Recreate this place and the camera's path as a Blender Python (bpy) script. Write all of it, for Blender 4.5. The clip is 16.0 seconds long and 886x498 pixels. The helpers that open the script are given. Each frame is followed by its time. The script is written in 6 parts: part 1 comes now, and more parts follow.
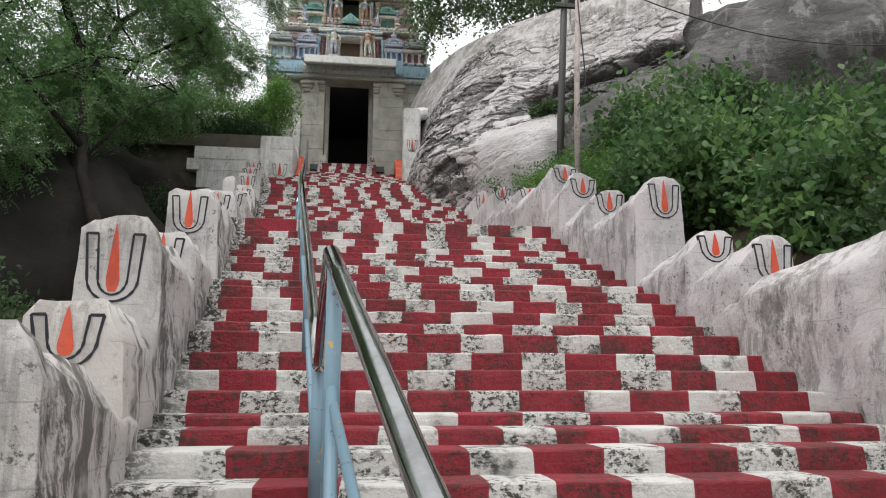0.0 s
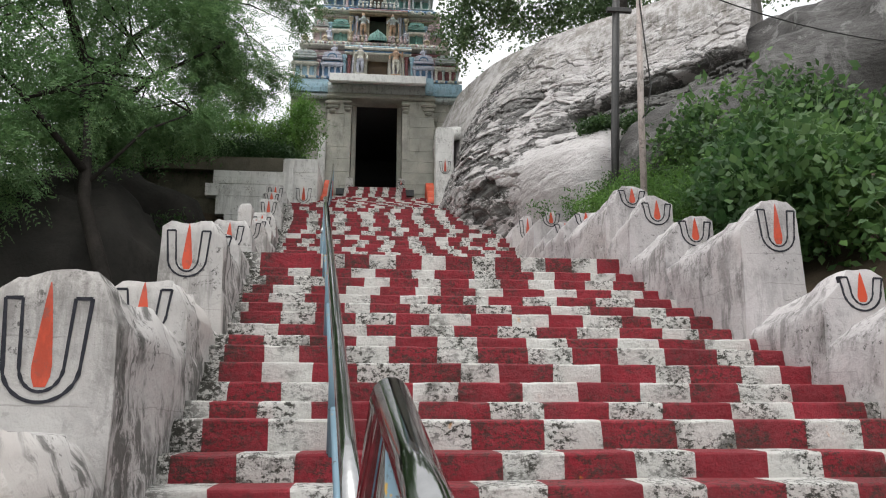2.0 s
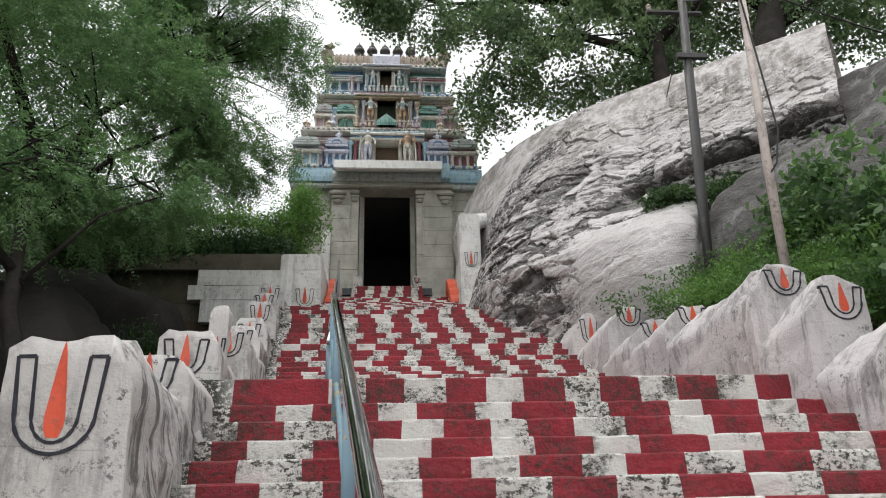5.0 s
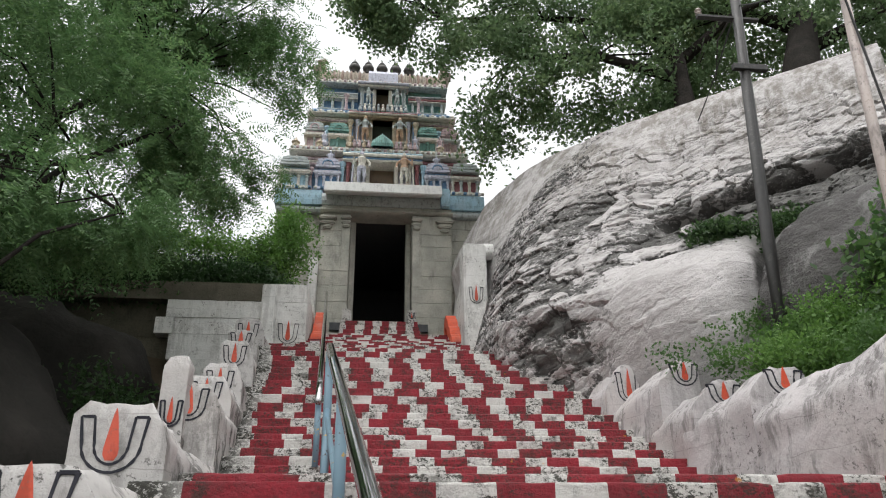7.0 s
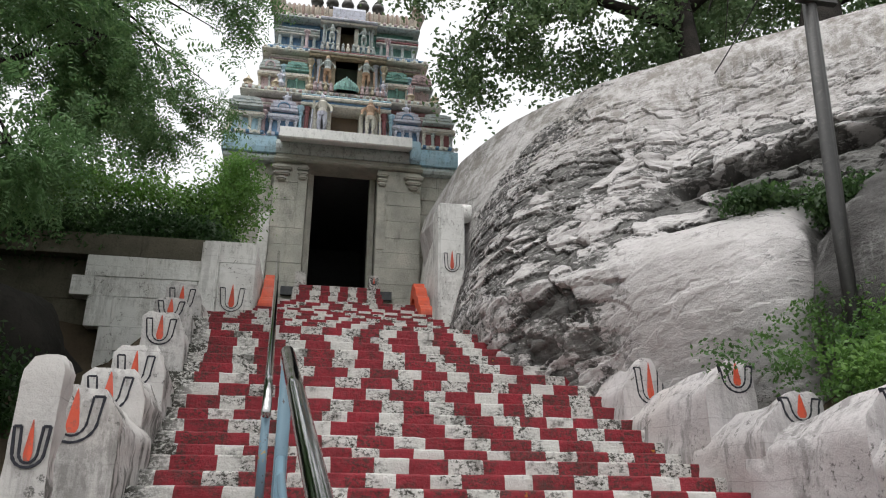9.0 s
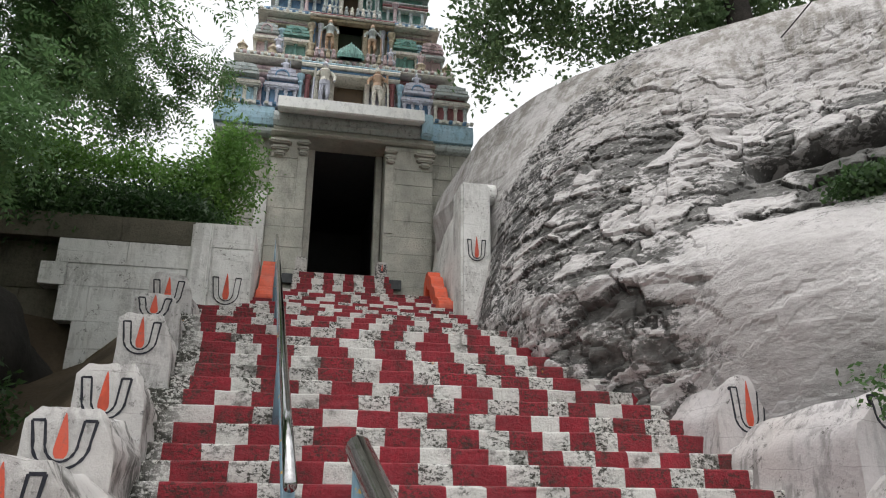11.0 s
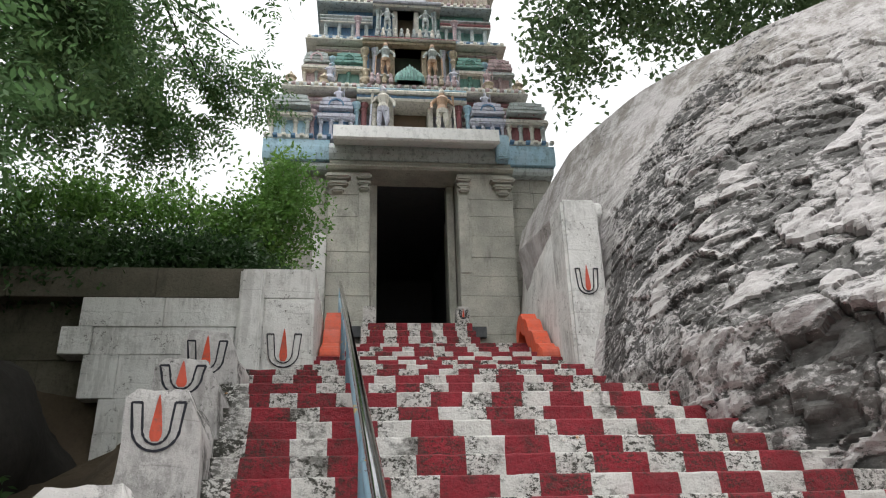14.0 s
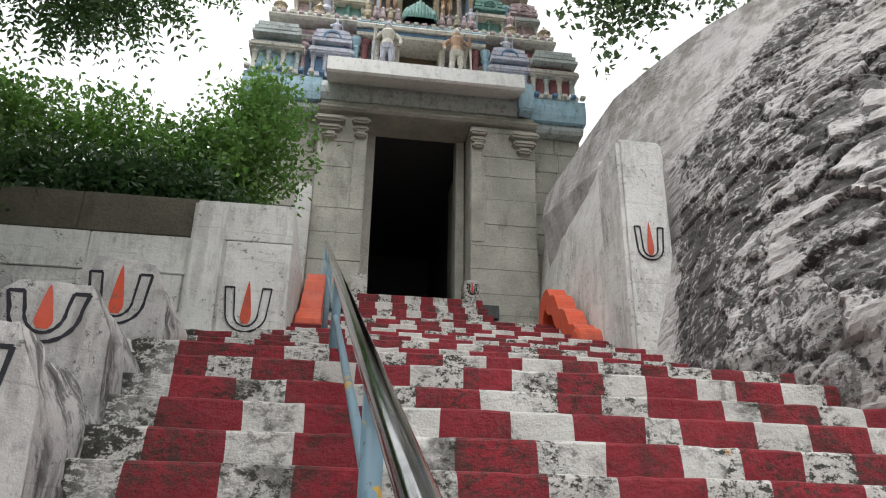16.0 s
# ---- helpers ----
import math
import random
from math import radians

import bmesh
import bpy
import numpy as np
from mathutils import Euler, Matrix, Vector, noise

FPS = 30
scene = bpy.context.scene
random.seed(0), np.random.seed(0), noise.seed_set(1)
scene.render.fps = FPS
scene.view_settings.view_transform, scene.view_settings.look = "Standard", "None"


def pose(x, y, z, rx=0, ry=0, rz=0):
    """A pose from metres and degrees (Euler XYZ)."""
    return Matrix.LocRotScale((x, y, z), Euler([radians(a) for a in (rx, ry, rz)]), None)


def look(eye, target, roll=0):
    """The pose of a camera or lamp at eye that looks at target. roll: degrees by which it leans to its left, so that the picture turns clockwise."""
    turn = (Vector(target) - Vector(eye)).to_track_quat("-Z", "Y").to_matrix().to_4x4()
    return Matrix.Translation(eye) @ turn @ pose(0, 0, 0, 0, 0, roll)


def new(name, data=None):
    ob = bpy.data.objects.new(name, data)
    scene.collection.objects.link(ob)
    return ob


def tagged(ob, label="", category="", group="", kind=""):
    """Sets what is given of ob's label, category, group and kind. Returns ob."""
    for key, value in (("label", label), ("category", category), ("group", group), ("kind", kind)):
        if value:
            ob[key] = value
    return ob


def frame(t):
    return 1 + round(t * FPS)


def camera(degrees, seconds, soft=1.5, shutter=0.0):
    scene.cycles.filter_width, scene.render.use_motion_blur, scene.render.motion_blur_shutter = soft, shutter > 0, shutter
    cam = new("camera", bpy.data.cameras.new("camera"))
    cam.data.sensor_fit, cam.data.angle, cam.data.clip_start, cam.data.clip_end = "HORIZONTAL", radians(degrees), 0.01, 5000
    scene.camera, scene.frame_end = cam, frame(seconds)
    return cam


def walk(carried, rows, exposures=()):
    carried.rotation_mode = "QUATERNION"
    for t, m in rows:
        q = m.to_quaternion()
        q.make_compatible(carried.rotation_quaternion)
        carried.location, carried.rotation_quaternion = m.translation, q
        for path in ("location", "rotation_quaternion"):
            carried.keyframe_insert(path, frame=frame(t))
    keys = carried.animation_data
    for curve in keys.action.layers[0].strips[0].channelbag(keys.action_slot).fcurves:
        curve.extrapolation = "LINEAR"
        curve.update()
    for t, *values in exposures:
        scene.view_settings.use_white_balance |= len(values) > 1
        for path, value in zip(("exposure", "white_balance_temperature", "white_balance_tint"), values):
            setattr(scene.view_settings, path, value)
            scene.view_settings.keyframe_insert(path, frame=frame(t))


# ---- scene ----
cam = camera(62.1, 16.0, 1.1)
PATH = [
    (0, (1.041, -0.823, 1.433), (1.280, 1.066, 1.817), -0.0),
    (0.5, (0.981, -0.429, 1.551), (1.271, 1.446, 1.971), -0.2),
    (1, (1.000, 0.000, 1.700), (1.262, 1.880, 2.116), -0.0),
    (1.5, (1.002, 0.410, 1.833), (1.157, 2.308, 2.221), 0.3),
    (2, (0.933, 0.769, 1.956), (1.105, 2.653, 2.397), -0.0),
    (2.5, (0.846, 1.224, 2.159), (1.038, 3.103, 2.614), -0.5),
    (3, (0.800, 1.677, 2.385), (0.930, 3.533, 2.945), -1.9),
    (3.2, (0.729, 1.855, 2.454), (0.850, 3.692, 3.074), -1.9),
    (5.3, (0.610, 4.249, 2.927), (0.773, 6.040, 3.661), -1.6),
    (5.5, (0.558, 4.422, 3.013), (0.675, 6.181, 3.828), -1.3),
    (6, (0.516, 4.856, 3.263), (0.591, 6.565, 4.184), 0.2),
    (6.5, (0.429, 5.287, 3.394), (0.593, 7.028, 4.239), -0.9),
    (7, (0.411, 5.685, 3.568), (0.612, 7.457, 4.339), -0.6),
    (7.5, (0.430, 6.156, 3.768), (0.627, 7.910, 4.582), -0.8),
    (8, (0.336, 6.596, 3.919), (0.652, 8.372, 4.639), -1.2),
    (8.5, (0.294, 7.089, 4.109), (0.734, 8.883, 4.714), 0.2),
    (9, (0.262, 7.614, 4.354), (0.592, 9.406, 5.030), 0.2),
    (9.2, (0.264, 7.783, 4.428), (0.573, 9.579, 5.099), -0.3),
    (11.3, (-0.057, 9.344, 5.061), (0.307, 11.146, 5.688), 0.5),
    (11.5, (-0.068, 9.424, 5.108), (0.269, 11.221, 5.768), 0.0),
    (12, (-0.063, 9.761, 5.277), (0.133, 11.491, 6.139), -0.1),
    (12.5, (-0.075, 10.070, 5.347), (0.082, 11.791, 6.235), -0.3),
    (13, (-0.116, 10.444, 5.403), (0.033, 12.195, 6.231), -0.8),
    (13.5, (-0.058, 10.908, 5.542), (0.107, 12.721, 6.220), -2.0),
    (14, (-0.162, 11.476, 5.580), (0.045, 13.255, 6.332), -1.7),
    (14.5, (-0.231, 12.238, 5.530), (0.081, 13.992, 6.306), -1.7),
    (15, (-0.159, 12.980, 5.584), (0.135, 14.762, 6.299), -2.5),
    (15.5, (-0.190, 13.387, 5.719), (0.040, 15.187, 6.414), -0.6),
    (15.8, (-0.184, 13.669, 5.864), (0.010, 15.450, 6.615), 0.4),
    (16, (-0.240, 13.840, 5.946), (0.006, 15.617, 6.692), 1.0),
]
walk(cam, [(t, look(eye, target, roll)) for t, eye, target, roll in PATH],
     [(0.0, 1.1), (2.5, 1.08), (5.5, 1.12), (9.0, 1.03), (12.5, 1.1), (14.0, 1.2), (16.0, 1.28)])

# ---------------------------------------------------------------- sky and light
world = bpy.data.worlds.new("overcast_sky")
scene.world = world
world.use_nodes = True
wn, wl = world.node_tree.nodes, world.node_tree.links
sky = wn.new("ShaderNodeTexSky")
sky.sky_type = "NISHITA"
sky.sun_disc = False
sky.sun_elevation = radians(76)
sky.sun_rotation = radians(205)
sky.dust_density = 9.0
sky.ozone_density = 0.6
pale = wn.new("ShaderNodeHueSaturation")
pale.inputs["Saturation"].default_value = 0.16
wl.new(sky.outputs["Color"], pale.inputs["Color"])
# a veil of even cloud over the whole sky
cloud = wn.new("ShaderNodeMix")
cloud.data_type = "RGBA"
cloud.inputs[0].default_value = 0.6
cloud.inputs[7].default_value = (4.15, 4.25, 4.3, 1)
wl.new(pale.outputs["Color"], cloud.inputs[6])
wl.new(cloud.outputs[2], wn["Background"].inputs["Color"])
wn["Background"].inputs["Strength"].default_value = 0.15
sun_data = bpy.data.lights.new("sun", "SUN")
sun_data.energy, sun_data.angle, sun_data.color = 0.15, radians(90), (1.0, 0.98, 0.96)
sun = new("sun", sun_data)
sun.matrix_basis = look((-5.2, -11.2, 15.8), (0, 0, 0))


# ---------------------------------------------------------------- materials
class Nodes:
    """A small wrapper to write node materials in few lines."""

    def __init__(self, name):
        self.mat = bpy.data.materials.new(name)
        self.mat.use_nodes = True
        self.n, self.l = self.mat.node_tree.nodes, self.mat.node_tree.links
        self.bsdf = self.n["Principled BSDF"]
        self.co = self.n.new("ShaderNodeNewGeometry").outputs["Position"]

    def scaled(self, sx, sy, sz, rot=(0, 0, 0)):
        m = self.n.new("ShaderNodeMapping")
        m.inputs["Scale"].default_value = (sx, sy, sz)
        m.inputs["Rotation"].default_value = rot
        self.l.new(self.co, m.inputs["Vector"])
        return m.outputs["Vector"]

    def noise(self, scale, detail=4, rough=0.6, co=None, distort=0.0):
        t = self.n.new("ShaderNodeTexNoise")
        t.inputs["Scale"].default_value = scale
        t.inputs["Detail"].default_value = detail
        t.inputs["Roughness"].default_value = rough
        t.inputs["Distortion"].default_value = distort
        self.l.new(co or self.co, t.inputs["Vector"])
        return t.outputs["Fac"]

    def voronoi(self, scale, co=None, feature="DISTANCE_TO_EDGE"):
        t = self.n.new("ShaderNodeTexVoronoi")
        t.feature = feature
        t.inputs["Scale"].default_value = scale
        self.l.new(co or self.co, t.inputs["Vector"])
        return t.outputs["Distance"]

    def ramp(self, fac, lo, hi, a=0.0, b=1.0):
        r = self.n.new("ShaderNodeMapRange")
        r.inputs["From Min"].default_value, r.inputs["From Max"].default_value = lo, hi
        r.inputs["To Min"].default_value, r.inputs["To Max"].default_value = a, b
        self.l.new(fac, r.inputs["Value"])
        return r.outputs["Result"]

    def math(self, op, a, b):
        m = self.n.new("ShaderNodeMath")
        m.operation = op
        for i, v in enumerate((a, b)):
            if isinstance(v, (int, float)):
                m.inputs[i].default_value = v
            else:
                self.l.new(v, m.inputs[i])
        return m.outputs[0]

    def mix(self, fac, a, b):
        m = self.n.new("ShaderNodeMix")
        m.data_type = "RGBA"
        for key, v in (("Factor", fac), ("A", a), ("B", b)):
            socket = [s for s in m.inputs if s.name == key and s.type == ("VALUE" if key == "Factor" else "RGBA")][0]
            if isinstance(v, tuple):
                socket.default_value = (*v, 1)
            elif isinstance(v, (int, float)):
                socket.default_value = v
            else:
                self.l.new(v, socket)
        return [s for s in m.outputs if s.type == "RGBA"][0]

    def bump(self, height, strength=0.4, distance=0.02):
        b = self.n.new("ShaderNodeBump")
        b.inputs["Strength"].default_value, b.inputs["Distance"].default_value = strength, distance
        self.l.new(height, b.inputs["Height"])
        self.l.new(b.outputs["Normal"], self.bsdf.inputs["Normal"])

    def done(self, colour, rough=0.8, metal=0.0):
        if isinstance(colour, tuple):
            self.bsdf.inputs["Base Color"].default_value = (*colour, 1)
        else:
            self.l.new(colour, self.bsdf.inputs["Base Color"])
        if isinstance(rough, (int, float)):
            self.bsdf.inputs["Roughness"].default_value = rough
        else:
            self.l.new(rough, self.bsdf.inputs["Roughness"])
        self.bsdf.inputs["Metallic"].default_value = metal
        return self.mat


def make_whitewash(name, tint=(0.74, 0.70, 0.69), streak=0.5, grime=(0.07, 0.065, 0.055), front=1.0):
    k = Nodes(name)
    # the long sides are splashed and stained more than the painted fronts
    way = k.n.new("ShaderNodeSeparateXYZ")
    k.l.new(k.n.new("ShaderNodeNewGeometry").outputs["Normal"], way.inputs[0])
    streak = k.math("MULTIPLY", k.ramp(k.math("ABSOLUTE", way.outputs[1], 0.0), 0.3, 0.75, 1.0, front), streak)
    big = k.noise(1.1, 5, 0.65)
    fine = k.noise(26, 5, 0.7)
    col = k.mix(k.ramp(big, 0.35, 0.7), tint, tuple(c * 0.8 for c in tint))
    col = k.mix(k.ramp(k.noise(0.5, 3), 0.5, 0.75, 0, 0.4), col, (0.56, 0.50, 0.45))
    runs = k.noise(5.0, 6, 0.7, k.scaled(1.6, 1.6, 0.22))
    mask = k.math("MULTIPLY", k.ramp(runs, 0.48, 0.57), k.ramp(k.noise(1.7, 4), 0.43, 0.53))
    col = k.mix(k.math("MULTIPLY", mask, streak), col, grime)
    spots = k.math("MULTIPLY", k.ramp(k.noise(17, 6, 0.8), 0.56, 0.61), k.ramp(k.noise(2.2, 3), 0.47, 0.58))
    col = k.mix(k.math("MULTIPLY", spots, 0.8), col, grime)
    lichen = k.math("MULTIPLY", k.ramp(k.noise(0.75, 5, 0.7), 0.53, 0.60), k.ramp(k.noise(9, 7, 0.8, k.scaled(1, 1, 0.5)), 0.46, 0.54))
    col = k.mix(k.math("MULTIPLY", lichen, streak), col, grime)
    crack = k.math("MULTIPLY", k.ramp(k.voronoi(0.9), 0.0, 0.012, 1, 0), k.ramp(k.noise(0.9, 2), 0.5, 0.55))
    col = k.mix(k.math("MULTIPLY", crack, 0.15), col, (0.1, 0.09, 0.08))
    # hairline joints of the courses under the plaster
    up = k.n.new("ShaderNodeSeparateXYZ")
    k.l.new(k.co, up.inputs[0])
    course = k.math("FRACT", k.math("ADD", k.math("MULTIPLY", up.outputs[2], 3.4), k.math("MULTIPLY", k.noise(1.8, 3), 0.35)), 0.0)
    joint = k.math("MULTIPLY", k.ramp(course, 0.012, 0.028, 1, 0), k.ramp(k.noise(1.3, 3), 0.47, 0.53))
    col = k.mix(k.math("MULTIPLY", joint, 0.35), col, (0.09, 0.08, 0.07))
    k.bump(k.math("ADD", fine, k.math("MULTIPLY", k.noise(7, 4), 1.5)), 0.6, 0.014)
    return k.done(col, 0.88)


def make_step_paint(name, paint, shade, dirt, dirt_amount):
    k = Nodes(name)
    col = k.mix(k.ramp(k.noise(2.3, 4), 0.35, 0.7), paint, shade)
    col = k.mix(k.ramp(k.noise(45, 6, 0.8), 0.45, 0.62, 0, 0.75), col, shade)
    col = k.mix(k.ramp(k.noise(8, 6, 0.7), 0.52, 0.66, 0, 0.6), col, shade)
    patch = k.ramp(k.noise(2.0, 3), 0.43, 0.53)
    sep = k.n.new("ShaderNodeSeparateXYZ")
    k.l.new(k.co, sep.inputs[0])
    # moss and lichen thrive along the west parapet
    west = k.math("ADD", k.math("ADD", sep.outputs[0], 0.12), k.math("MULTIPLY", sep.outputs[1], 0.078))
    patch = k.math("MAXIMUM", patch, k.ramp(west, 0.25, 0.55, 1, 0))
    spots = k.ramp(k.math("ADD", k.noise(22, 7, 0.8, k.scaled(1.0, 1.0, 1.5)), k.ramp(west, 0.2, 0.55, 0.075, 0)), 0.505, 0.545)
    line = k.math("ABSOLUTE", k.math("SUBTRACT", k.noise(7, 6, 0.7), 0.5), 0.0)
    line = k.math("MULTIPLY", k.ramp(line, 0.0, 0.012, 1, 0), k.ramp(k.noise(2.1, 2), 0.47, 0.55))
    spots = k.math("MAXIMUM", spots, line)
    col = k.mix(k.math("MULTIPLY", k.math("MULTIPLY", patch, spots), dirt_amount), col, dirt)
    smear = k.math("MULTIPLY", k.ramp(k.noise(4.0, 7, 0.7), 0.52, 0.62), k.ramp(k.noise(1.1, 3), 0.48, 0.58))
    col = k.mix(k.math("MULTIPLY", smear, 0.75 * dirt_amount), col, dirt)
    yellow = k.math("MULTIPLY", k.ramp(k.noise(5.5, 3), 0.7, 0.76), k.ramp(k.noise(0.7, 2), 0.5, 0.56))
    col = k.mix(k.math("MULTIPLY", yellow, 0.8), col, (0.55, 0.24, 0.02))
    k.bump(k.math("ADD", k.noise(11, 8, 0.72), k.math("MULTIPLY", k.noise(38, 4, 0.6), 0.25)), 0.9, 0.03)
    return k.done(col, k.ramp(k.noise(20), 0.3, 0.7, 0.7, 0.95))


def make_stone(name, a, b, dark, scale=1.0, relief=0.5):
    k = Nodes(name)
    col = k.mix(k.ramp(k.noise(1.4 * scale, 5), 0.35, 0.68), a, b)
    col = k.mix(k.ramp(k.noise(24 * scale, 4, 0.7), 0.5, 0.75, 0, 0.5), col, dark)
    col = k.mix(k.ramp(k.noise(3.5 * scale, 6, 0.7, k.scaled(1, 1, 0.3)), 0.55, 0.7, 0, 0.55), col, dark)
    k.bump(k.math("ADD", k.noise(20 * scale, 5, 0.7), k.noise(5 * scale, 4)), relief, 0.02)
    return k.done(col, 0.85)


def make_paint(name, colour, wear=0.35, rough=0.65):
    k = Nodes(name)
    dark = tuple(c * 0.45 for c in colour)
    grey = tuple(0.76 * c + 0.06 * sum(colour) for c in colour)
    col = k.mix(k.ramp(k.noise(3, 5), 0.4, 0.7), colour, grey)
    col = k.mix(k.ramp(k.noise(9, 6, 0.7, k.scaled(1, 1, 0.35)), 0.5, 0.64, 0, min(1.0, wear * 1.7)), col, dark)
    col = k.mix(k.ramp(k.noise(16, 6, 0.8), 0.55, 0.63, 0, min(1.0, wear * 1.6)), col, (0.085, 0.08, 0.07))
    k.bump(k.noise(28, 4), 0.25, 0.01)
    return k.done(col, rough)


def make_rock_paint():
    """Bare granite under flaking whitewash, in tilted layers."""
    k = Nodes("whitewashed_rock")
    layers = k.scaled(0.55, 0.55, 1.9, (0.35, -0.5, 0.2))
    fine = k.noise(7.5, 7, 0.72, layers, 0.4)
    worn = k.noise(0.45, 3, 0.55)
    # the wash has gone from the hollows between the plates
    hollow = k.n.new("ShaderNodeAttribute")
    hollow.attribute_name = "paint_loss"
    grain = k.noise(19, 8, 0.8, k.scaled(0.8, 0.8, 1.2, (0.2, -0.4, 0.2)), 0.3)
    base = k.math("ADD", k.math("MULTIPLY", fine, 0.35), k.math("MULTIPLY", grain, 0.45))
    base = k.math("ADD", base, k.math("MULTIPLY", hollow.outputs["Fac"], 0.3))
    flake = k.ramp(k.math("ADD", base, k.math("MULTIPLY", worn, 0.24)), 0.76, 0.80)
    sep = k.n.new("ShaderNodeSeparateXYZ")
    k.l.new(k.co, sep.inputs[0])
    # the flank beside the top flight has lost most of its wash in long runs
    along = k.math("SUBTRACT", k.math("MULTIPLY", sep.outputs[0], 0.77), k.math("MULTIPLY", sep.outputs[1], 0.64))
    runs = k.noise(6.5, 8, 0.75, k.scaled(1.0, 1.0, 0.6, (0.0, -0.35, 0.0)), 0.5)
    patchy = k.noise(0.7, 4, 0.6)
    flank = k.math("SUBTRACT", along, k.math("MULTIPLY", k.math("MAXIMUM", k.math("SUBTRACT", sep.outputs[2], 9.9), 0.0), 0.7))
    reach = k.math("MULTIPLY", k.ramp(flank, -10.85, -10.55), k.ramp(flank, -8.4, -10.0))
    bare = k.math("ADD", k.math("ADD", k.math("MULTIPLY", runs, 0.45), k.math("MULTIPLY", grain, 0.5)), k.math("MULTIPLY", hollow.outputs["Fac"], 0.12))
    bare = k.ramp(k.math("ADD", k.math("ADD", bare, k.math("MULTIPLY", patchy, 0.15)), k.math("MULTIPLY", reach, 0.175)), 0.742, 0.772)
    bare = k.math("MULTIPLY", bare, k.ramp(reach, 0.0, 0.15))
    # thin dark cracks that run along the layers
    hair = k.math("ABSOLUTE", k.math("SUBTRACT", k.noise(1.6, 8, 0.66, layers, 0.5), 0.5), 0.0)
    hair = k.math("MULTIPLY", k.ramp(hair, 0.002, 0.008, 1, 0), k.ramp(k.noise(0.9, 3), 0.52, 0.58))
    flake = k.math("MAXIMUM", flake, hair)
    mask = k.math("MINIMUM", k.math("ADD", k.math("MULTIPLY", flake, 0.95), k.math("MULTIPLY", bare, 0.97)), 1.0)
    foot = k.math("MULTIPLY", k.ramp(k.noise(2.0, 8, 0.78), 0.51, 0.55), k.math("MULTIPLY", k.ramp(sep.outputs[2], 7.7, 6.7), k.ramp(along, -6.7, -7.1)))
    mask = k.math("MAXIMUM", mask, k.math("MULTIPLY", foot, 0.9))
    # no wash at all on the far boulder side
    edge = k.math("ADD", along, k.math("MULTIPLY", k.noise(1.2, 4), 0.8))
    below = k.math("SUBTRACT", k.math("ADD", k.math("MULTIPLY", along, 0.22), 10.34), sep.outputs[2])
    beside = k.math("MAXIMUM", k.ramp(sep.outputs[2], 7.95, 8.1), k.ramp(edge, -4.5, -4.4))
    far = k.math("MULTIPLY", k.math("MULTIPLY", k.ramp(edge, -5.7, -5.6), k.ramp(below, 0.0, 0.06)), beside)
    mask = k.math("MAXIMUM", mask, far)
    wash = k.mix(k.ramp(k.noise(0.8, 4), 0.35, 0.7), (0.49, 0.472, 0.468), (0.41, 0.392, 0.386))
    drips = k.math("MULTIPLY", k.ramp(k.noise(3.2, 7, 0.75, k.scaled(1.0, 1.0, 0.25)), 0.44, 0.58), k.ramp(sep.outputs[2], 9.8, 11.4, 0.2, 1.0))
    wash = k.mix(drips, wash, (0.22, 0.205, 0.185))
    wash = k.mix(k.ramp(k.noise(11, 6, 0.75), 0.52, 0.68, 0, 0.5), wash, (0.27, 0.255, 0.245))
    stone = k.mix(k.ramp(k.noise(3, 5), 0.35, 0.7), (0.04, 0.039, 0.036), (0.16, 0.156, 0.148))
    stone = k.mix(k.ramp(k.noise(20, 4), 0.5, 0.7, 0, 0.6), stone, (0.035, 0.034, 0.032))
    stone = k.mix(k.math("MULTIPLY", bare, 0.75), stone, (0.035, 0.034, 0.033))
    col = k.mix(mask, wash, stone)
    k.bump(k.math("ADD", fine, k.math("MULTIPLY", k.noise(30, 6, 0.75), 0.5)), 0.65, 0.035)
    return k.done(col, 0.9)


def make_leaf(name, a, b, c):
    k = Nodes(name)
    g = k.n.new("ShaderNodeNewGeometry")
    col = k.mix(g.outputs["Random Per Island"], a, b)
    col = k.mix(k.ramp(k.noise(0.7, 3), 0.4, 0.65), col, c)
    k.bsdf.inputs["Transmission Weight"].default_value = 0.0
    k.l.new(col, k.bsdf.inputs["Base Color"])
    k.bsdf.inputs["Roughness"].default_value = 0.55
    trans = k.n.new("ShaderNodeBsdfTranslucent")
    k.l.new(col, trans.inputs["Color"])
    both = k.n.new("ShaderNodeMixShader")
    both.inputs[0].default_value = 0.5
    k.l.new(k.bsdf.outputs[0], both.inputs[1])
    k.l.new(trans.outputs[0], both.inputs[2])
    k.l.new(both.outputs[0], k.n["Material Output"].inputs["Surface"])
    return k.mat


M_WASH = make_whitewash("parapet_whitewash", (0.47, 0.455, 0.44), 0.8, (0.026, 0.026, 0.021), 0.4)
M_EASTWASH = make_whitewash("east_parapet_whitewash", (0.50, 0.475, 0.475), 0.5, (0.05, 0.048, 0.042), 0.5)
M_WALLWASH = make_whitewash("wall_whitewash", (0.68, 0.68, 0.655), 0.25)
M_RED = make_step_paint("red_step_paint", (0.255, 0.012, 0.024), (0.14, 0.010, 0.016), (0.028, 0.02, 0.014), 0.8)
M_WHITE = make_step_paint("white_step_paint", (0.56, 0.555, 0.53), (0.45, 0.44, 0.415), (0.022, 0.022, 0.015), 0.97)
M_GREYSTONE = make_stone("grey_granite", (0.33, 0.33, 0.29), (0.50, 0.49, 0.43), (0.16, 0.16, 0.135), 1.3, 0.7)
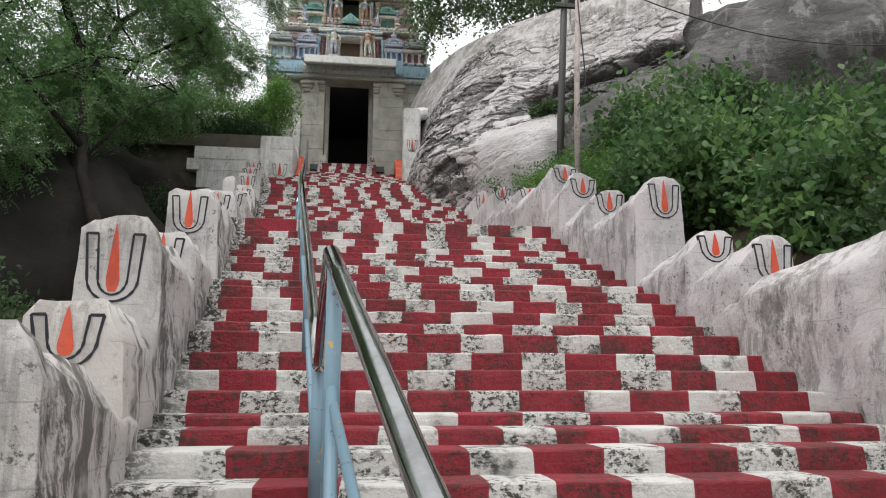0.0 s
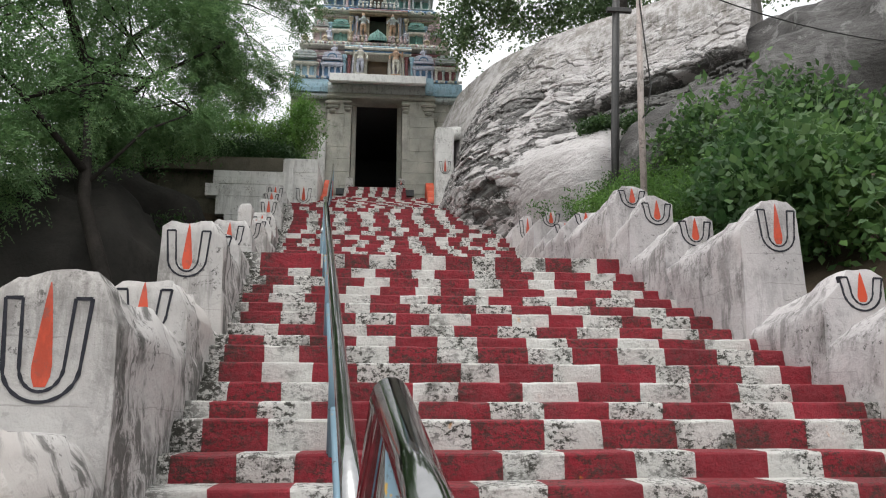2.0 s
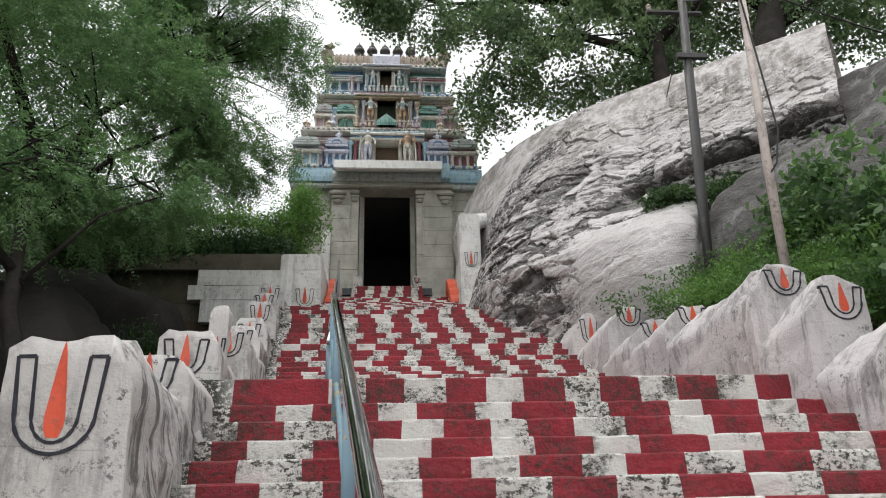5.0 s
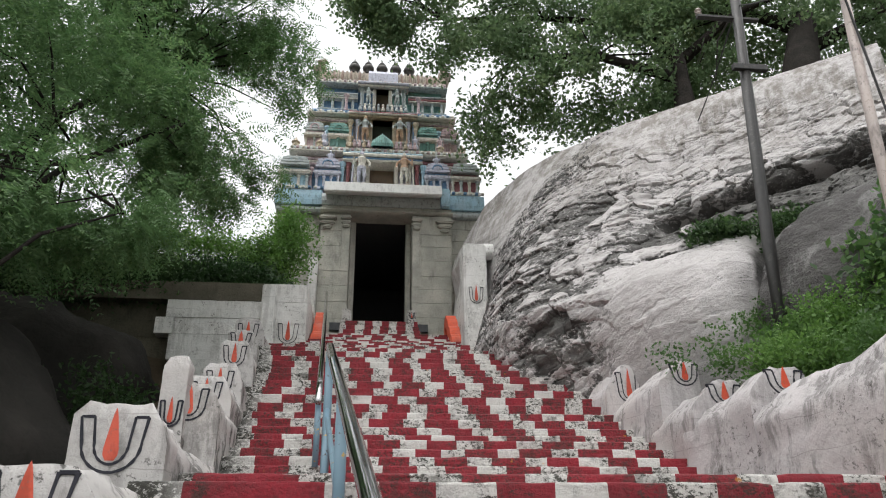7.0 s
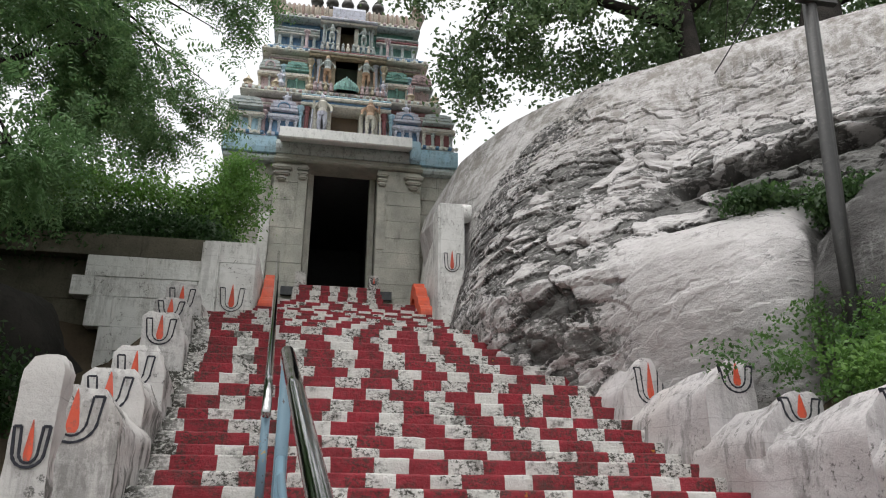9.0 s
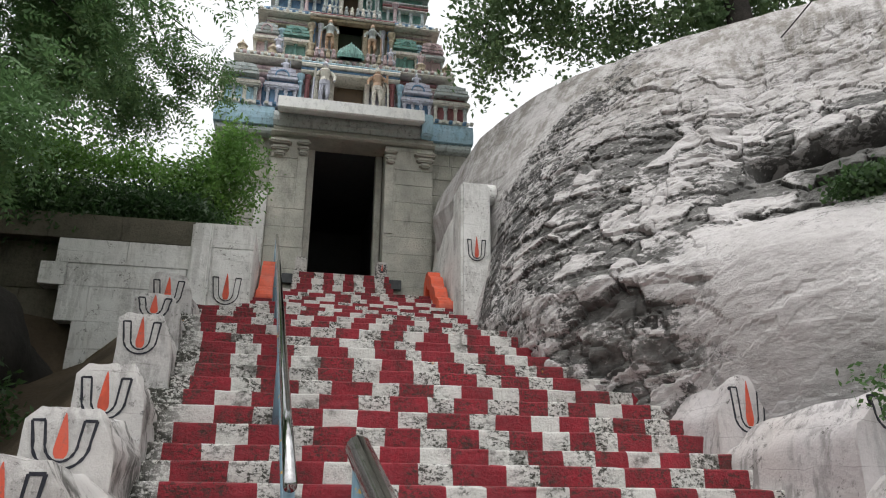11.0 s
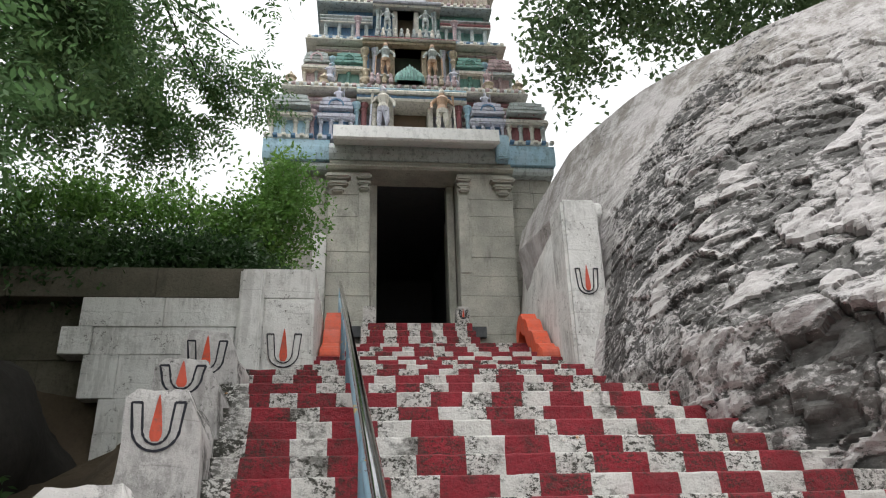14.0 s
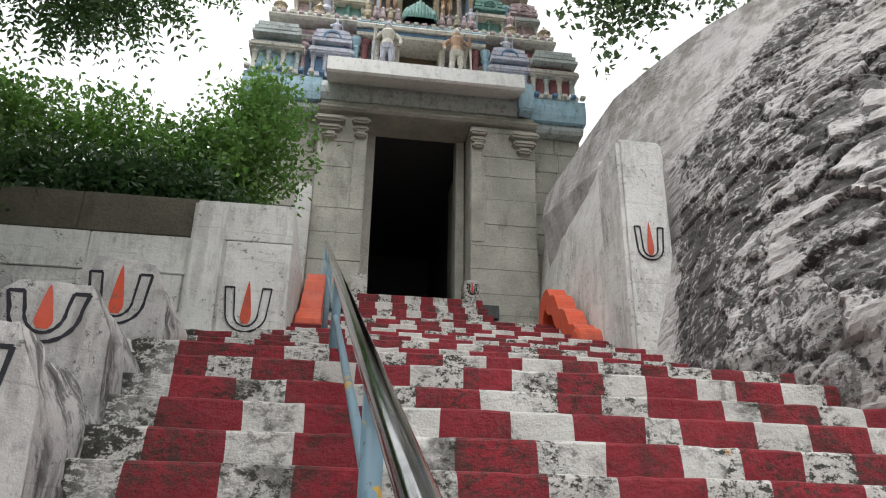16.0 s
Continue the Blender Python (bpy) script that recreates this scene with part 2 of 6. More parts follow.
M_DARKSTONE = make_stone("weathered_dark_granite", (0.085, 0.08, 0.06), (0.15, 0.135, 0.105), (0.035, 0.033, 0.028))
k = Nodes("grey_boulder")
bands = k.scaled(0.5, 0.5, 1.3, (0.2, 0.55, 0.0))
tone = k.mix(k.ramp(k.noise(0.9, 6, 0.65, bands), 0.38, 0.62), (0.055, 0.052, 0.05), (0.17, 0.165, 0.16))
tone = k.mix(k.ramp(k.noise(9, 7, 0.8, bands), 0.42, 0.66, 0, 0.85), tone, (0.045, 0.042, 0.04))
tone = k.mix(k.ramp(k.noise(2.2, 6, 0.7, k.scaled(1, 1, 0.3)), 0.55, 0.62, 0, 0.7), tone, (0.24, 0.235, 0.23))
k.bump(k.math("ADD", k.noise(3, 8, 0.7, bands), k.math("MULTIPLY", k.noise(25, 6, 0.75), 0.3)), 0.9, 0.12)
M_BOULDER = k.done(tone, 0.9)
# dark brown rock taken near black, the trees' shade put into its colour
M_DARKBOULDER = make_stone("shade_darkened_brown_boulder", (0.02, 0.019, 0.017), (0.036, 0.033, 0.029), (0.010, 0.0095, 0.009), 0.5, 0.8)
M_ROCK = make_rock_paint()
M_EARTH = make_stone("brown_earth", (0.06, 0.046, 0.032), (0.09, 0.07, 0.048), (0.028, 0.024, 0.016), 0.7, 0.6)
M_ORANGE = make_paint("orange_paint", (0.58, 0.07, 0.018), 0.25)
k = Nodes("black_line_paint")
M_BLACK = k.done(k.mix(k.ramp(k.noise(25, 5), 0.45, 0.7), (0.016, 0.017, 0.024), (0.035, 0.035, 0.045)), 0.95)
M_FLAME = make_paint("orange_red_flame_paint", (0.58, 0.07, 0.025), 0.35)
M_BLUE = make_paint("pale_blue_paint", (0.36, 0.56, 0.68), 0.35)
M_CREAM = make_paint("cream_paint", (0.68, 0.65, 0.58), 0.36)
M_PINK = make_paint("faded_pink_paint", (0.56, 0.42, 0.44), 0.4)
M_GREEN = make_paint("sea_green_paint", (0.20, 0.42, 0.38), 0.45)
M_OCHRE = make_paint("ochre_paint", (0.50, 0.42, 0.30), 0.5)
M_LILAC = make_paint("lilac_paint", (0.56, 0.57, 0.67), 0.35)
M_DEEPBLUE = make_paint("deep_blue_paint", (0.12, 0.25, 0.42), 0.45)
M_MAROON = make_paint("maroon_paint", (0.30, 0.11, 0.12), 0.45)
M_GREYPAINT = make_paint("weathered_grey_paint", (0.46, 0.51, 0.51), 0.45)
M_VAULT = make_paint("weathered_tan_plaster", (0.30, 0.25, 0.19), 0.5)
M_RIB = make_paint("weathered_brown_plaster", (0.26, 0.17, 0.13), 0.5)
M_SKIN = make_paint("faded_orange_plaster", (0.55, 0.36, 0.24), 0.4)
M_FINIAL = make_paint("dark_bronze", (0.05, 0.045, 0.04), 0.3, 0.45)
M_CANOPY = make_paint("white_slab_paint", (0.76, 0.76, 0.74), 0.2)
k = Nodes("chipped_blue_pipe_paint")
pipe = k.mix(k.ramp(k.noise(7, 5, 0.7), 0.61, 0.64), (0.14, 0.23, 0.29), (0.46, 0.27, 0.03))
pipe = k.mix(k.ramp(k.noise(18, 5, 0.7), 0.62, 0.66), pipe, (0.05, 0.04, 0.035))
M_POSTBLUE = k.done(pipe, 0.45)
M_POLEDARK = make_paint("dark_steel_pole", (0.03, 0.029, 0.028), 0.3, 0.5)
M_POLEGREY = make_paint("weathered_galvanised_pole", (0.40, 0.34, 0.31), 0.5, 0.5)
M_CABLE = make_paint("black_cable", (0.02, 0.02, 0.02), 0.1)
M_LAMPGLASS = make_paint("grey_lamp_cover", (0.35, 0.37, 0.38), 0.2, 0.3)
M_BARK = make_stone("bark", (0.018, 0.016, 0.014), (0.036, 0.031, 0.027), (0.01, 0.009, 0.008), 2.0, 0.9)
# the gloom of the gateway passage is put into this stone's colour
M_DARKIN = make_paint("passage_shade_dark_stone", (0.06, 0.066, 0.072), 0.3)
M_NEEM = make_leaf("neem_leaf", (0.07, 0.155, 0.06), (0.19, 0.31, 0.12), (0.11, 0.21, 0.08))
M_TREE = make_leaf("banyan_leaf", (0.085, 0.15, 0.065), (0.19, 0.27, 0.115), (0.10, 0.17, 0.075))
M_BUSH = make_leaf("bright_bush_leaf", (0.055, 0.125, 0.04), (0.17, 0.29, 0.09), (0.045, 0.105, 0.035))
M_HEDGE = make_leaf("hedge_leaf", (0.07, 0.16, 0.03), (0.17, 0.31, 0.07), (0.06, 0.13, 0.035))
M_SAPLING = make_leaf("sapling_leaf", (0.10, 0.22, 0.04), (0.20, 0.35, 0.085), (0.09, 0.20, 0.04))
# leaf of the dull bushes, and of the hedge's underside where it stands for shade
M_DARKBUSH = make_leaf("dull_and_shade_dark_leaf", (0.03, 0.065, 0.022), (0.07, 0.13, 0.04), (0.03, 0.07, 0.022))
# colours that stand for the dark inside of the tower's openings
M_WINBROWN = make_paint("brown_opening_gloom", (0.15, 0.10, 0.06), 0.3)
M_WINGREEN = make_paint("green_opening_gloom", (0.05, 0.07, 0.05), 0.3)
k = Nodes("polished_steel")
k.bump(k.noise(60, 3), 0.06, 0.002)
M_STEEL = k.done(k.mix(k.ramp(k.noise(6, 4), 0.4, 0.7), (0.40, 0.40, 0.40), (0.24, 0.24, 0.24)), k.ramp(k.noise(14, 4), 0.3, 0.7, 0.05, 0.14), 1.0)

# dull, dusty surfaces with little sheen
for dull in (M_DARKBOULDER, M_EARTH, M_BARK, M_DARKSTONE):
    dull.node_tree.nodes["Principled BSDF"].inputs["Specular IOR Level"].default_value = 0.12


# ---------------------------------------------------------------- mesh helpers
def mesh_of(name, bm, mats, smooth=False):
    bmesh.ops.recalc_face_normals(bm, faces=bm.faces)
    me = bpy.data.meshes.new(name)
    bm.to_mesh(me)
    bm.free()
    for m in mats if isinstance(mats, (list, tuple)) else [mats]:
        me.materials.append(m)
    if smooth:
        me.polygons.foreach_set("use_smooth", [True] * len(me.polygons))
    return me


def part(name, bm, mats, parent, label="", smooth=False):
    ob = new(name, mesh_of(name, bm, mats, smooth))
    ob.parent = parent
    return tagged(ob, label)


def thing(name, label, category, group="", kind="", at=(0, 0, 0), turn=0.0):
    ob = new(name)
    ob.empty_display_size = 0.2
    ob.matrix_basis = pose(*at, 0, 0, turn)
    return tagged(ob, label, category, group, kind)


def solid(name, bm, mats, label, category, kind="", smooth=False, group=""):
    return tagged(new(name, mesh_of(name, bm, mats, smooth)), label, category, group, kind)


def box(bm, x0, x1, y0, y1, z0, z1, bevel=0.0, seg=1):
    r = bmesh.ops.create_cube(bm, size=1.0)
    bmesh.ops.scale(bm, vec=(x1 - x0, y1 - y0, z1 - z0), verts=r["verts"])
    bmesh.ops.translate(bm, vec=((x0 + x1) / 2, (y0 + y1) / 2, (z0 + z1) / 2), verts=r["verts"])
    if bevel:
        es = list({e for v in r["verts"] for e in v.link_edges})
        bmesh.ops.bevel(bm, geom=es, offset=bevel, segments=seg, affect="EDGES")
    return bm


def boxed(*a, **k):
    return box(bmesh.new(), *a, **k)


def extrude_x(bm, yz, x0, x1):
    """A closed outline in y and z, drawn out from x0 to x1."""
    a = [bm.verts.new((x0, y, z)) for y, z in yz]
    b = [bm.verts.new((x1, y, z)) for y, z in yz]
    bm.faces.new(a)
    bm.faces.new(list(reversed(b)))
    n = len(yz)
    for i in range(n):
        bm.faces.new((a[i], b[i], b[(i + 1) % n], a[(i + 1) % n]))
    return bm


def lathe(bm, rz, n=10, cx=0.0, cy=0.0, cz=0.0):
    rings = []
    for r, z in rz:
        rings.append([bm.verts.new((cx + r * math.cos(2 * math.pi * i / n), cy + r * math.sin(2 * math.pi * i / n), cz + z)) for i in range(n)])
    for p, q in zip(rings, rings[1:]):
        for i in range(n):
            bm.faces.new((p[i], p[(i + 1) % n], q[(i + 1) % n], q[i]))
    bm.faces.new(list(reversed(rings[0])))
    bm.faces.new(rings[-1])
    return bm


def tube(bm, pts, radius, n=10):
    """A round pipe along points; radius may be one number or one a point."""
    pts = [Vector(p) for p in pts]
    rings = []
    for i, p in enumerate(pts):
        d = (pts[min(i + 1, len(pts) - 1)] - pts[max(i - 1, 0)]).normalized()
        side = d.cross(Vector((0, 0, 1)))
        side = side.normalized() if side.length > 0.05 else Vector((1, 0, 0))
        up = side.cross(d).normalized()
        r = radius[i] if isinstance(radius, (list, tuple)) else radius
        rings.append([bm.verts.new(p + r * (math.cos(2 * math.pi * j / n) * side + math.sin(2 * math.pi * j / n) * up)) for j in range(n)])
    for a, b in zip(rings, rings[1:]):
        for j in range(n):
            bm.faces.new((a[j], a[(j + 1) % n], b[(j + 1) % n], b[j]))
    bm.faces.new(list(reversed(rings[0])))
    bm.faces.new(rings[-1])
    return bm


def fbm(p, octaves=4):
    return noise.fractal(Vector(p), 0.9, 2.1, octaves)


def blob(bm, c, r, rough=0.25, freq=0.4, sub=5, seed=0.0):
    """A weathered boulder: a ball pushed in and out by noise."""
    res = bmesh.ops.create_icosphere(bm, subdivisions=sub, radius=1.0)
    for v in res["verts"]:
        d = v.co.normalized()
        w = Vector((d.x * r[0], d.y * r[1], d.z * r[2]))
        k1 = 1 + rough * fbm(w * freq + Vector((seed, seed, seed)), 5)
        v.co = Vector(c) + w * k1
    return bm


# ---------------------------------------------------------------- plan
def left_x(y):
    """Middle line of the parapet on the west side of the stair."""
    return -0.12 - 0.078 * y


def right_x(y):
    return 5.2 - 0.083 * y


# nose of each step: y, z, start of one white block, white width, red width (0: goes on as the row before)
FLIGHT_ONE = [
    (3.94, 1.33, 2.17, 0.31, 0.43),
    (4.29, 1.48, 1.87, 0.34, 0.42),
    (4.63, 1.63, 1.47, 0.36, 0.50),
    (4.98, 1.78, 1.66, 0.36, 0.40),
    (5.33, 1.96, 1.98, 0.37, 0.47),
    (5.67, 2.08, 1.72, 0.34, 0.45),
    (6.02, 2.22, 2.00, 0.41, 0.47),
    (6.37, 2.38, 1.60, 0.30, 0.42),
    (6.72, 2.54, 2.22, 0.33, 0.38),
    (7.06, 2.66, 1.52, 0.31, 0.44),
    (7.41, 2.80, 2.09, 0.35, 0.39),
    (7.76, 2.96, 2.12, 0.40, 0.41),
    (8.10, 3.10, 1.94, 0.36, 0.35),
    (8.45, 3.25, 1.85, 0.27, 0.37),
    (8.80, 3.40, 2.76, 0.34, 0.42),
    (9.14, 3.57, 2.01, 0.36, 0.35),
    (9.49, 3.74, 2.83, 0.29, 0.45),
]
FLIGHT_TWO_LOW = [(9.85, 4.00), (10.35, 4.10), (12.25, 4.18), (12.50, 4.27), (12.75, 4.36), (13.00, 4.47), (13.25, 4.585), (13.55, 4.71), (13.90, 4.85), (14.20, 4.96), (14.50, 5.09), (14.85, 5.25)]
FLIGHT_TWO = [
    (15.15, 5.39, 1.01, 0.23, 0.34),
    (15.50, 5.57, 1.08, 0.22, 0.30),
    (15.80, 5.74, 0.90, 0.28, 0.40),
    (16.10, 5.91, 1.26, 0.21, 0.36),
    (16.35, 6.07, 1.36, 0.24, 0.31),
    (16.60, 6.23, 0.55, 0.27, 0.36),
    (16.85, 6.39, 0.58, 0.28, 0.33),
    (17.10, 6.55, 0.54, 0.25, 0.35),
    (17.40, 6.71, 0.46, 0.28, 0.33),
    (17.75, 6.90, 0.68, 0.26, 0.28),
    (18.07, 7.05, 0.83, 0.26, 0.21),
]
FLIGHT_TOP = [(18.90, 7.22), (19.35, 7.42), (19.80, 7.60), (20.30, 7.78), (20.80, 7.96), (21.30, 8.14), (21.80, 8.34), (22.30, 8.55), (22.80, 8.74)]
DOOR_STEPS = [(23.45, 9.04), (23.85, 9.27), (24.25, 9.52)]

rng = random.Random(7)
ROWS = []
for i in range(8):
    ROWS.append((-1.52 + 0.36 * i, -0.34 + 0.15 * i, rng.uniform(0, 0.8), 0.34, 0.43))
for y, z in ((2.55, 0.87), (2.9, 1.02), (3.24, 1.155), (3.59, 1.254)):
    ROWS.append((y, z, rng.uniform(1, 1.8), 0.34, 0.43))
ROWS += FLIGHT_ONE
for y, z in FLIGHT_TWO_LOW:
    ROWS.append((y, z, rng.uniform(0.6, 1.2), rng.uniform(0.22, 0.32), rng.uniform(0.33, 0.42)))
ROWS += FLIGHT_TWO
drift = 0.62
for y, z in FLIGHT_TOP:
    drift += rng.uniform(0.05, 0.45)
    ROWS.append((y, z, drift, rng.uniform(0.18, 0.3), rng.uniform(0.22, 0.34)))
DOOR_ROWS = [(y, z, 0.22 + rng.uniform(-0.05, 0.05), 0.2, 0.22) for y, z in DOOR_STEPS]


PAINTED = {}


def painted(y, *changes):
    """Where the colour changes along one step, from west to east; the first change is from white to red."""
    PAINTED[y] = changes


painted(2.90, 2.08, 2.47, 2.80, 3.22, 3.55)
painted(3.24, 0.42, 0.97, 1.32, 1.70, 2.05, 2.45, 2.80, 3.23, 3.59, 4.01)
painted(3.59, 0.11, 0.48, 0.82, 1.22, 1.57, 1.96, 2.28, 2.67, 3.06, 3.51, 3.84, 4.38)
painted(3.94, 0.06, 0.51, 0.85, 1.31, 1.74, 2.16, 2.61, 3.11, 3.51, 3.95, 4.30)
painted(4.29, -0.01, 0.33, 0.72, 1.09, 1.44, 1.88, 2.22, 2.69, 3.02, 3.46, 3.85, 4.38)
painted(4.63, 0.13, 0.53, 0.97, 1.47, 1.82, 2.32, 2.66, 3.09, 3.49, 3.85, 4.17, 4.59)
painted(4.98, -0.15, 0.20, 0.51, 0.94, 1.18, 1.65, 2.00, 2.41, 2.76, 3.19, 3.52, 3.91, 4.32, 4.68)
painted(5.33, -0.07, 0.31, 0.69, 1.14, 1.52, 1.97, 2.33, 2.80, 3.18, 3.65, 4.02, 4.47)
painted(5.67, -0.11, 0.19, 0.53, 0.90, 1.22, 1.69, 2.05, 2.49, 2.86, 3.34, 3.78, 4.30)
painted(6.02, -0.07, 0.29, 0.66, 1.20, 1.52, 1.98, 2.38, 2.84, 3.21, 3.58, 3.98, 4.43)
painted(6.37, -0.21, 0.10, 0.47, 0.80, 1.19, 1.58, 1.87, 2.29, 2.66, 3.10, 3.37, 3.79, 4.11, 4.55)
painted(6.72, -0.25, 0.06, 0.33, 0.70, 1.04, 1.43, 1.76, 2.17, 2.54, 2.92, 3.32, 3.77, 4.09, 4.50)
painted(7.06, -0.29, 0.00, 0.38, 0.77, 1.10, 1.46, 1.80, 2.23, 2.59, 3.04, 3.41, 3.83, 4.25, 4.56)
painted(7.41, 0.07, 0.47, 0.85, 1.25, 1.64, 2.04, 2.40, 2.78, 3.18, 3.59, 3.94, 4.26)
painted(7.76, -0.33, 0.04, 0.36, 0.74, 1.12, 1.44, 1.84, 2.24, 2.60, 2.94, 3.33, 3.62, 4.02, 4.34)
painted(8.10, -0.32, 0.01, 0.34, 0.62, 0.87, 1.27, 1.58, 1.94, 2.30, 2.71, 3.12, 3.57, 3.92, 4.27)
painted(8.45, -0.45, -0.18, 0.19, 0.48, 0.87, 1.18, 1.47, 1.85, 2.12, 2.49, 2.86, 3.29, 3.72, 4.13)
painted(8.80, -0.41, -0.19, 0.22, 0.60, 0.97, 1.36, 1.64, 2.03, 2.34, 2.81, 3.18, 3.58, 3.95, 4.28)
painted(9.14, -0.32, -0.01, 0.34, 0.79, 1.08, 1.41, 1.67, 2.00, 2.37, 2.70, 3.01, 3.38, 3.72, 4.10)
painted(12.25, 0.93, 1.20, 1.45, 1.78, 2.03, 2.36)
painted(12.50, 1.00, 1.28, 1.49, 1.86, 2.12, 2.45, 2.74)
painted(12.75, 1.10, 1.43, 1.72, 1.98, 2.24, 2.56, 2.88, 3.17)
painted(13.00, 1.24, 1.55, 1.84, 2.18, 2.45, 2.77, 3.05, 3.31)
painted(13.25, 1.16, 1.49, 1.74, 2.09, 2.31, 2.64, 2.95, 3.26)
painted(13.55, 0.99, 1.26, 1.51, 1.86, 2.09, 2.44, 2.73, 3.11)
painted(13.90, 1.14, 1.47, 1.77, 2.14, 2.43, 2.79, 3.07, 3.37)
painted(14.20, 0.92, 1.22, 1.49, 1.88, 2.09, 2.42, 2.72, 3.02, 3.27)
painted(15.15, -0.94, -0.66, -0.42, -0.16, 0.08, 0.43, 0.68, 1.00, 1.25, 1.56, 1.89, 2.19, 2.47, 2.76)
painted(15.50, -0.93, -0.60, -0.35, -0.02, 0.17, 0.52, 0.76, 1.06, 1.29, 1.57, 1.84, 2.14, 2.39, 2.63)
painted(15.80, -0.66, -0.34, -0.07, 0.25, 0.55, 0.91, 1.17, 1.56, 1.80, 2.14, 2.41, 2.70)
painted(16.10, -0.97, -0.70, -0.38, -0.04, 0.22, 0.58, 0.87, 1.23, 1.48, 1.81, 2.12, 2.41, 2.62, 2.90)
painted(16.35, -0.96, -0.59, -0.32, 0.03, 0.34, 0.73, 0.99, 1.33, 1.61, 1.93, 2.20, 2.50)
painted(16.60, -0.96, -0.63, -0.38, -0.07, 0.21, 0.55, 0.82, 1.17, 1.44, 1.83, 2.09, 2.39)
painted(16.85, -0.96, -0.66, -0.40, -0.06, 0.24, 0.58, 0.87, 1.20, 1.47, 1.75, 1.99, 2.32)
painted(17.10, -0.99, -0.64, -0.38, -0.04, 0.21, 0.53, 0.82, 1.16, 1.33, 1.70, 1.97, 2.28)
painted(17.40, -1.02, -0.72, -0.49, -0.19, 0.13, 0.45, 0.84, 1.07, 1.31, 1.72, 1.92, 2.25)


def ground_z(y):
    """Height of the stair under a point of its line."""
    z = -0.5
    for row in ROWS:
        if row[0] <= y:
            z = row[1]
    return z


def blocks_of(x0, x1, start, white, red, edge):
    """Where the painted blocks of a riser change: (x, is white) from west to east."""
    x = start
    while x > x0:
        x -= white + red
    cuts = []
    while x < x1:
        cuts += [(x + rng.uniform(-0.025, 0.025), True), (x + white + rng.uniform(-0.025, 0.025), False)]
        x += white + red
    first = x0 + edge
    out = [(x0, True)]
    for cx, w in cuts:
        if cx > first + 0.1 and cx < x1 - 0.08:
            if w != out[-1][1]:
                out.append((cx, w))
        elif cx <= first + 0.1 and not w and out[-1][1]:
            out = [(x0, True), (first + rng.uniform(-0.04, 0.06), False)]
    return out


def blocks_along(x0, x1, y, start, white, red, edge):
    """The known changes of a step, carried on with its own mean widths to both ends."""
    key = round(y, 2)
    if key not in PAINTED:
        return blocks_of(x0, x1, start, white, red, edge)
    xs = list(PAINTED[key])
    reds = [b - a for a, b in zip(xs[0::2], xs[1::2])]
    whites = [b - a for a, b in zip(xs[1::2], xs[2::2])]
    red, white = sum(reds) / len(reds), sum(whites) / len(whites)
    turns = [(x, i % 2 == 1) for i, x in enumerate(xs)]
    while turns[0][0] > x0 + edge + 0.3:
        x, w = turns[0]
        turns.insert(0, (x - (red if w else white) + rng.uniform(-0.03, 0.03), not w))
    while turns[-1][0] < x1:
        x, w = turns[-1]
        turns.append((x + (white if w else red) + rng.uniform(-0.03, 0.03), not w))
    out = [(x0, True)]
    for x, w in turns:
        if x0 + 0.08 < x < x1 - 0.06 and w != out[-1][1]:
            out.append((x, w))
    return out


def build_step(parent, x0, x1, y, z, depth, rise, cuts):
    """One step: rounded uneven nose, painted in blocks over riser and tread."""
    xs, mat = [], []
    ends = [c[0] for c in cuts[1:]] + [x1]
    for (cx, w), ce in zip(cuts, ends):
        n = max(2, int((ce - cx) / 0.085))
        for j in range(n):
            xs.append(cx + (ce - cx) * j / n)
            mat.append(1 if w else 0)
    xs.append(x1)
    cutx = {round(c[0], 5) for c in cuts}
    prof = [(-0.012, -rise - 0.06), (-0.008, -rise * 0.62), (-0.004, -rise * 0.3), (-0.001, -0.014), (0.005, -0.004), (0.02, 0.0), (depth * 0.5, 0.004), (depth + 0.05, 0.004)]
    bm = bmesh.new()
    cols = []
    seed = rng.uniform(0, 100)
    for x in xs:
        lean = rng.uniform(-0.003, 0.003) if round(x, 5) in cutx else 0.0
        sag = 0.009 * fbm((x * 0.6, seed, 0), 3)
        col = []
        for j, (py, pz) in enumerate(prof):
            wob = 0.006 * fbm((x * 4.0, seed + j * 0.35, z), 4) if j < 6 else 0.0
            chip = -0.014 * max(0.0, fbm((x * 7.0, seed, 5), 2)) if 2 < j < 6 else 0.0
            col.append(bm.verts.new((x + lean * (j - 2), y + py + wob, z + pz + (sag if j else 0) + chip)))
        cols.append(col)
    for i, (a, b) in enumerate(zip(cols, cols[1:])):
        for j in range(len(prof) - 1):
            f = bm.faces.new((a[j], b[j], b[j + 1], a[j + 1]))
            f.material_index = mat[i]
            f.smooth = False
    return part("step", bm, [M_RED, M_WHITE], parent)


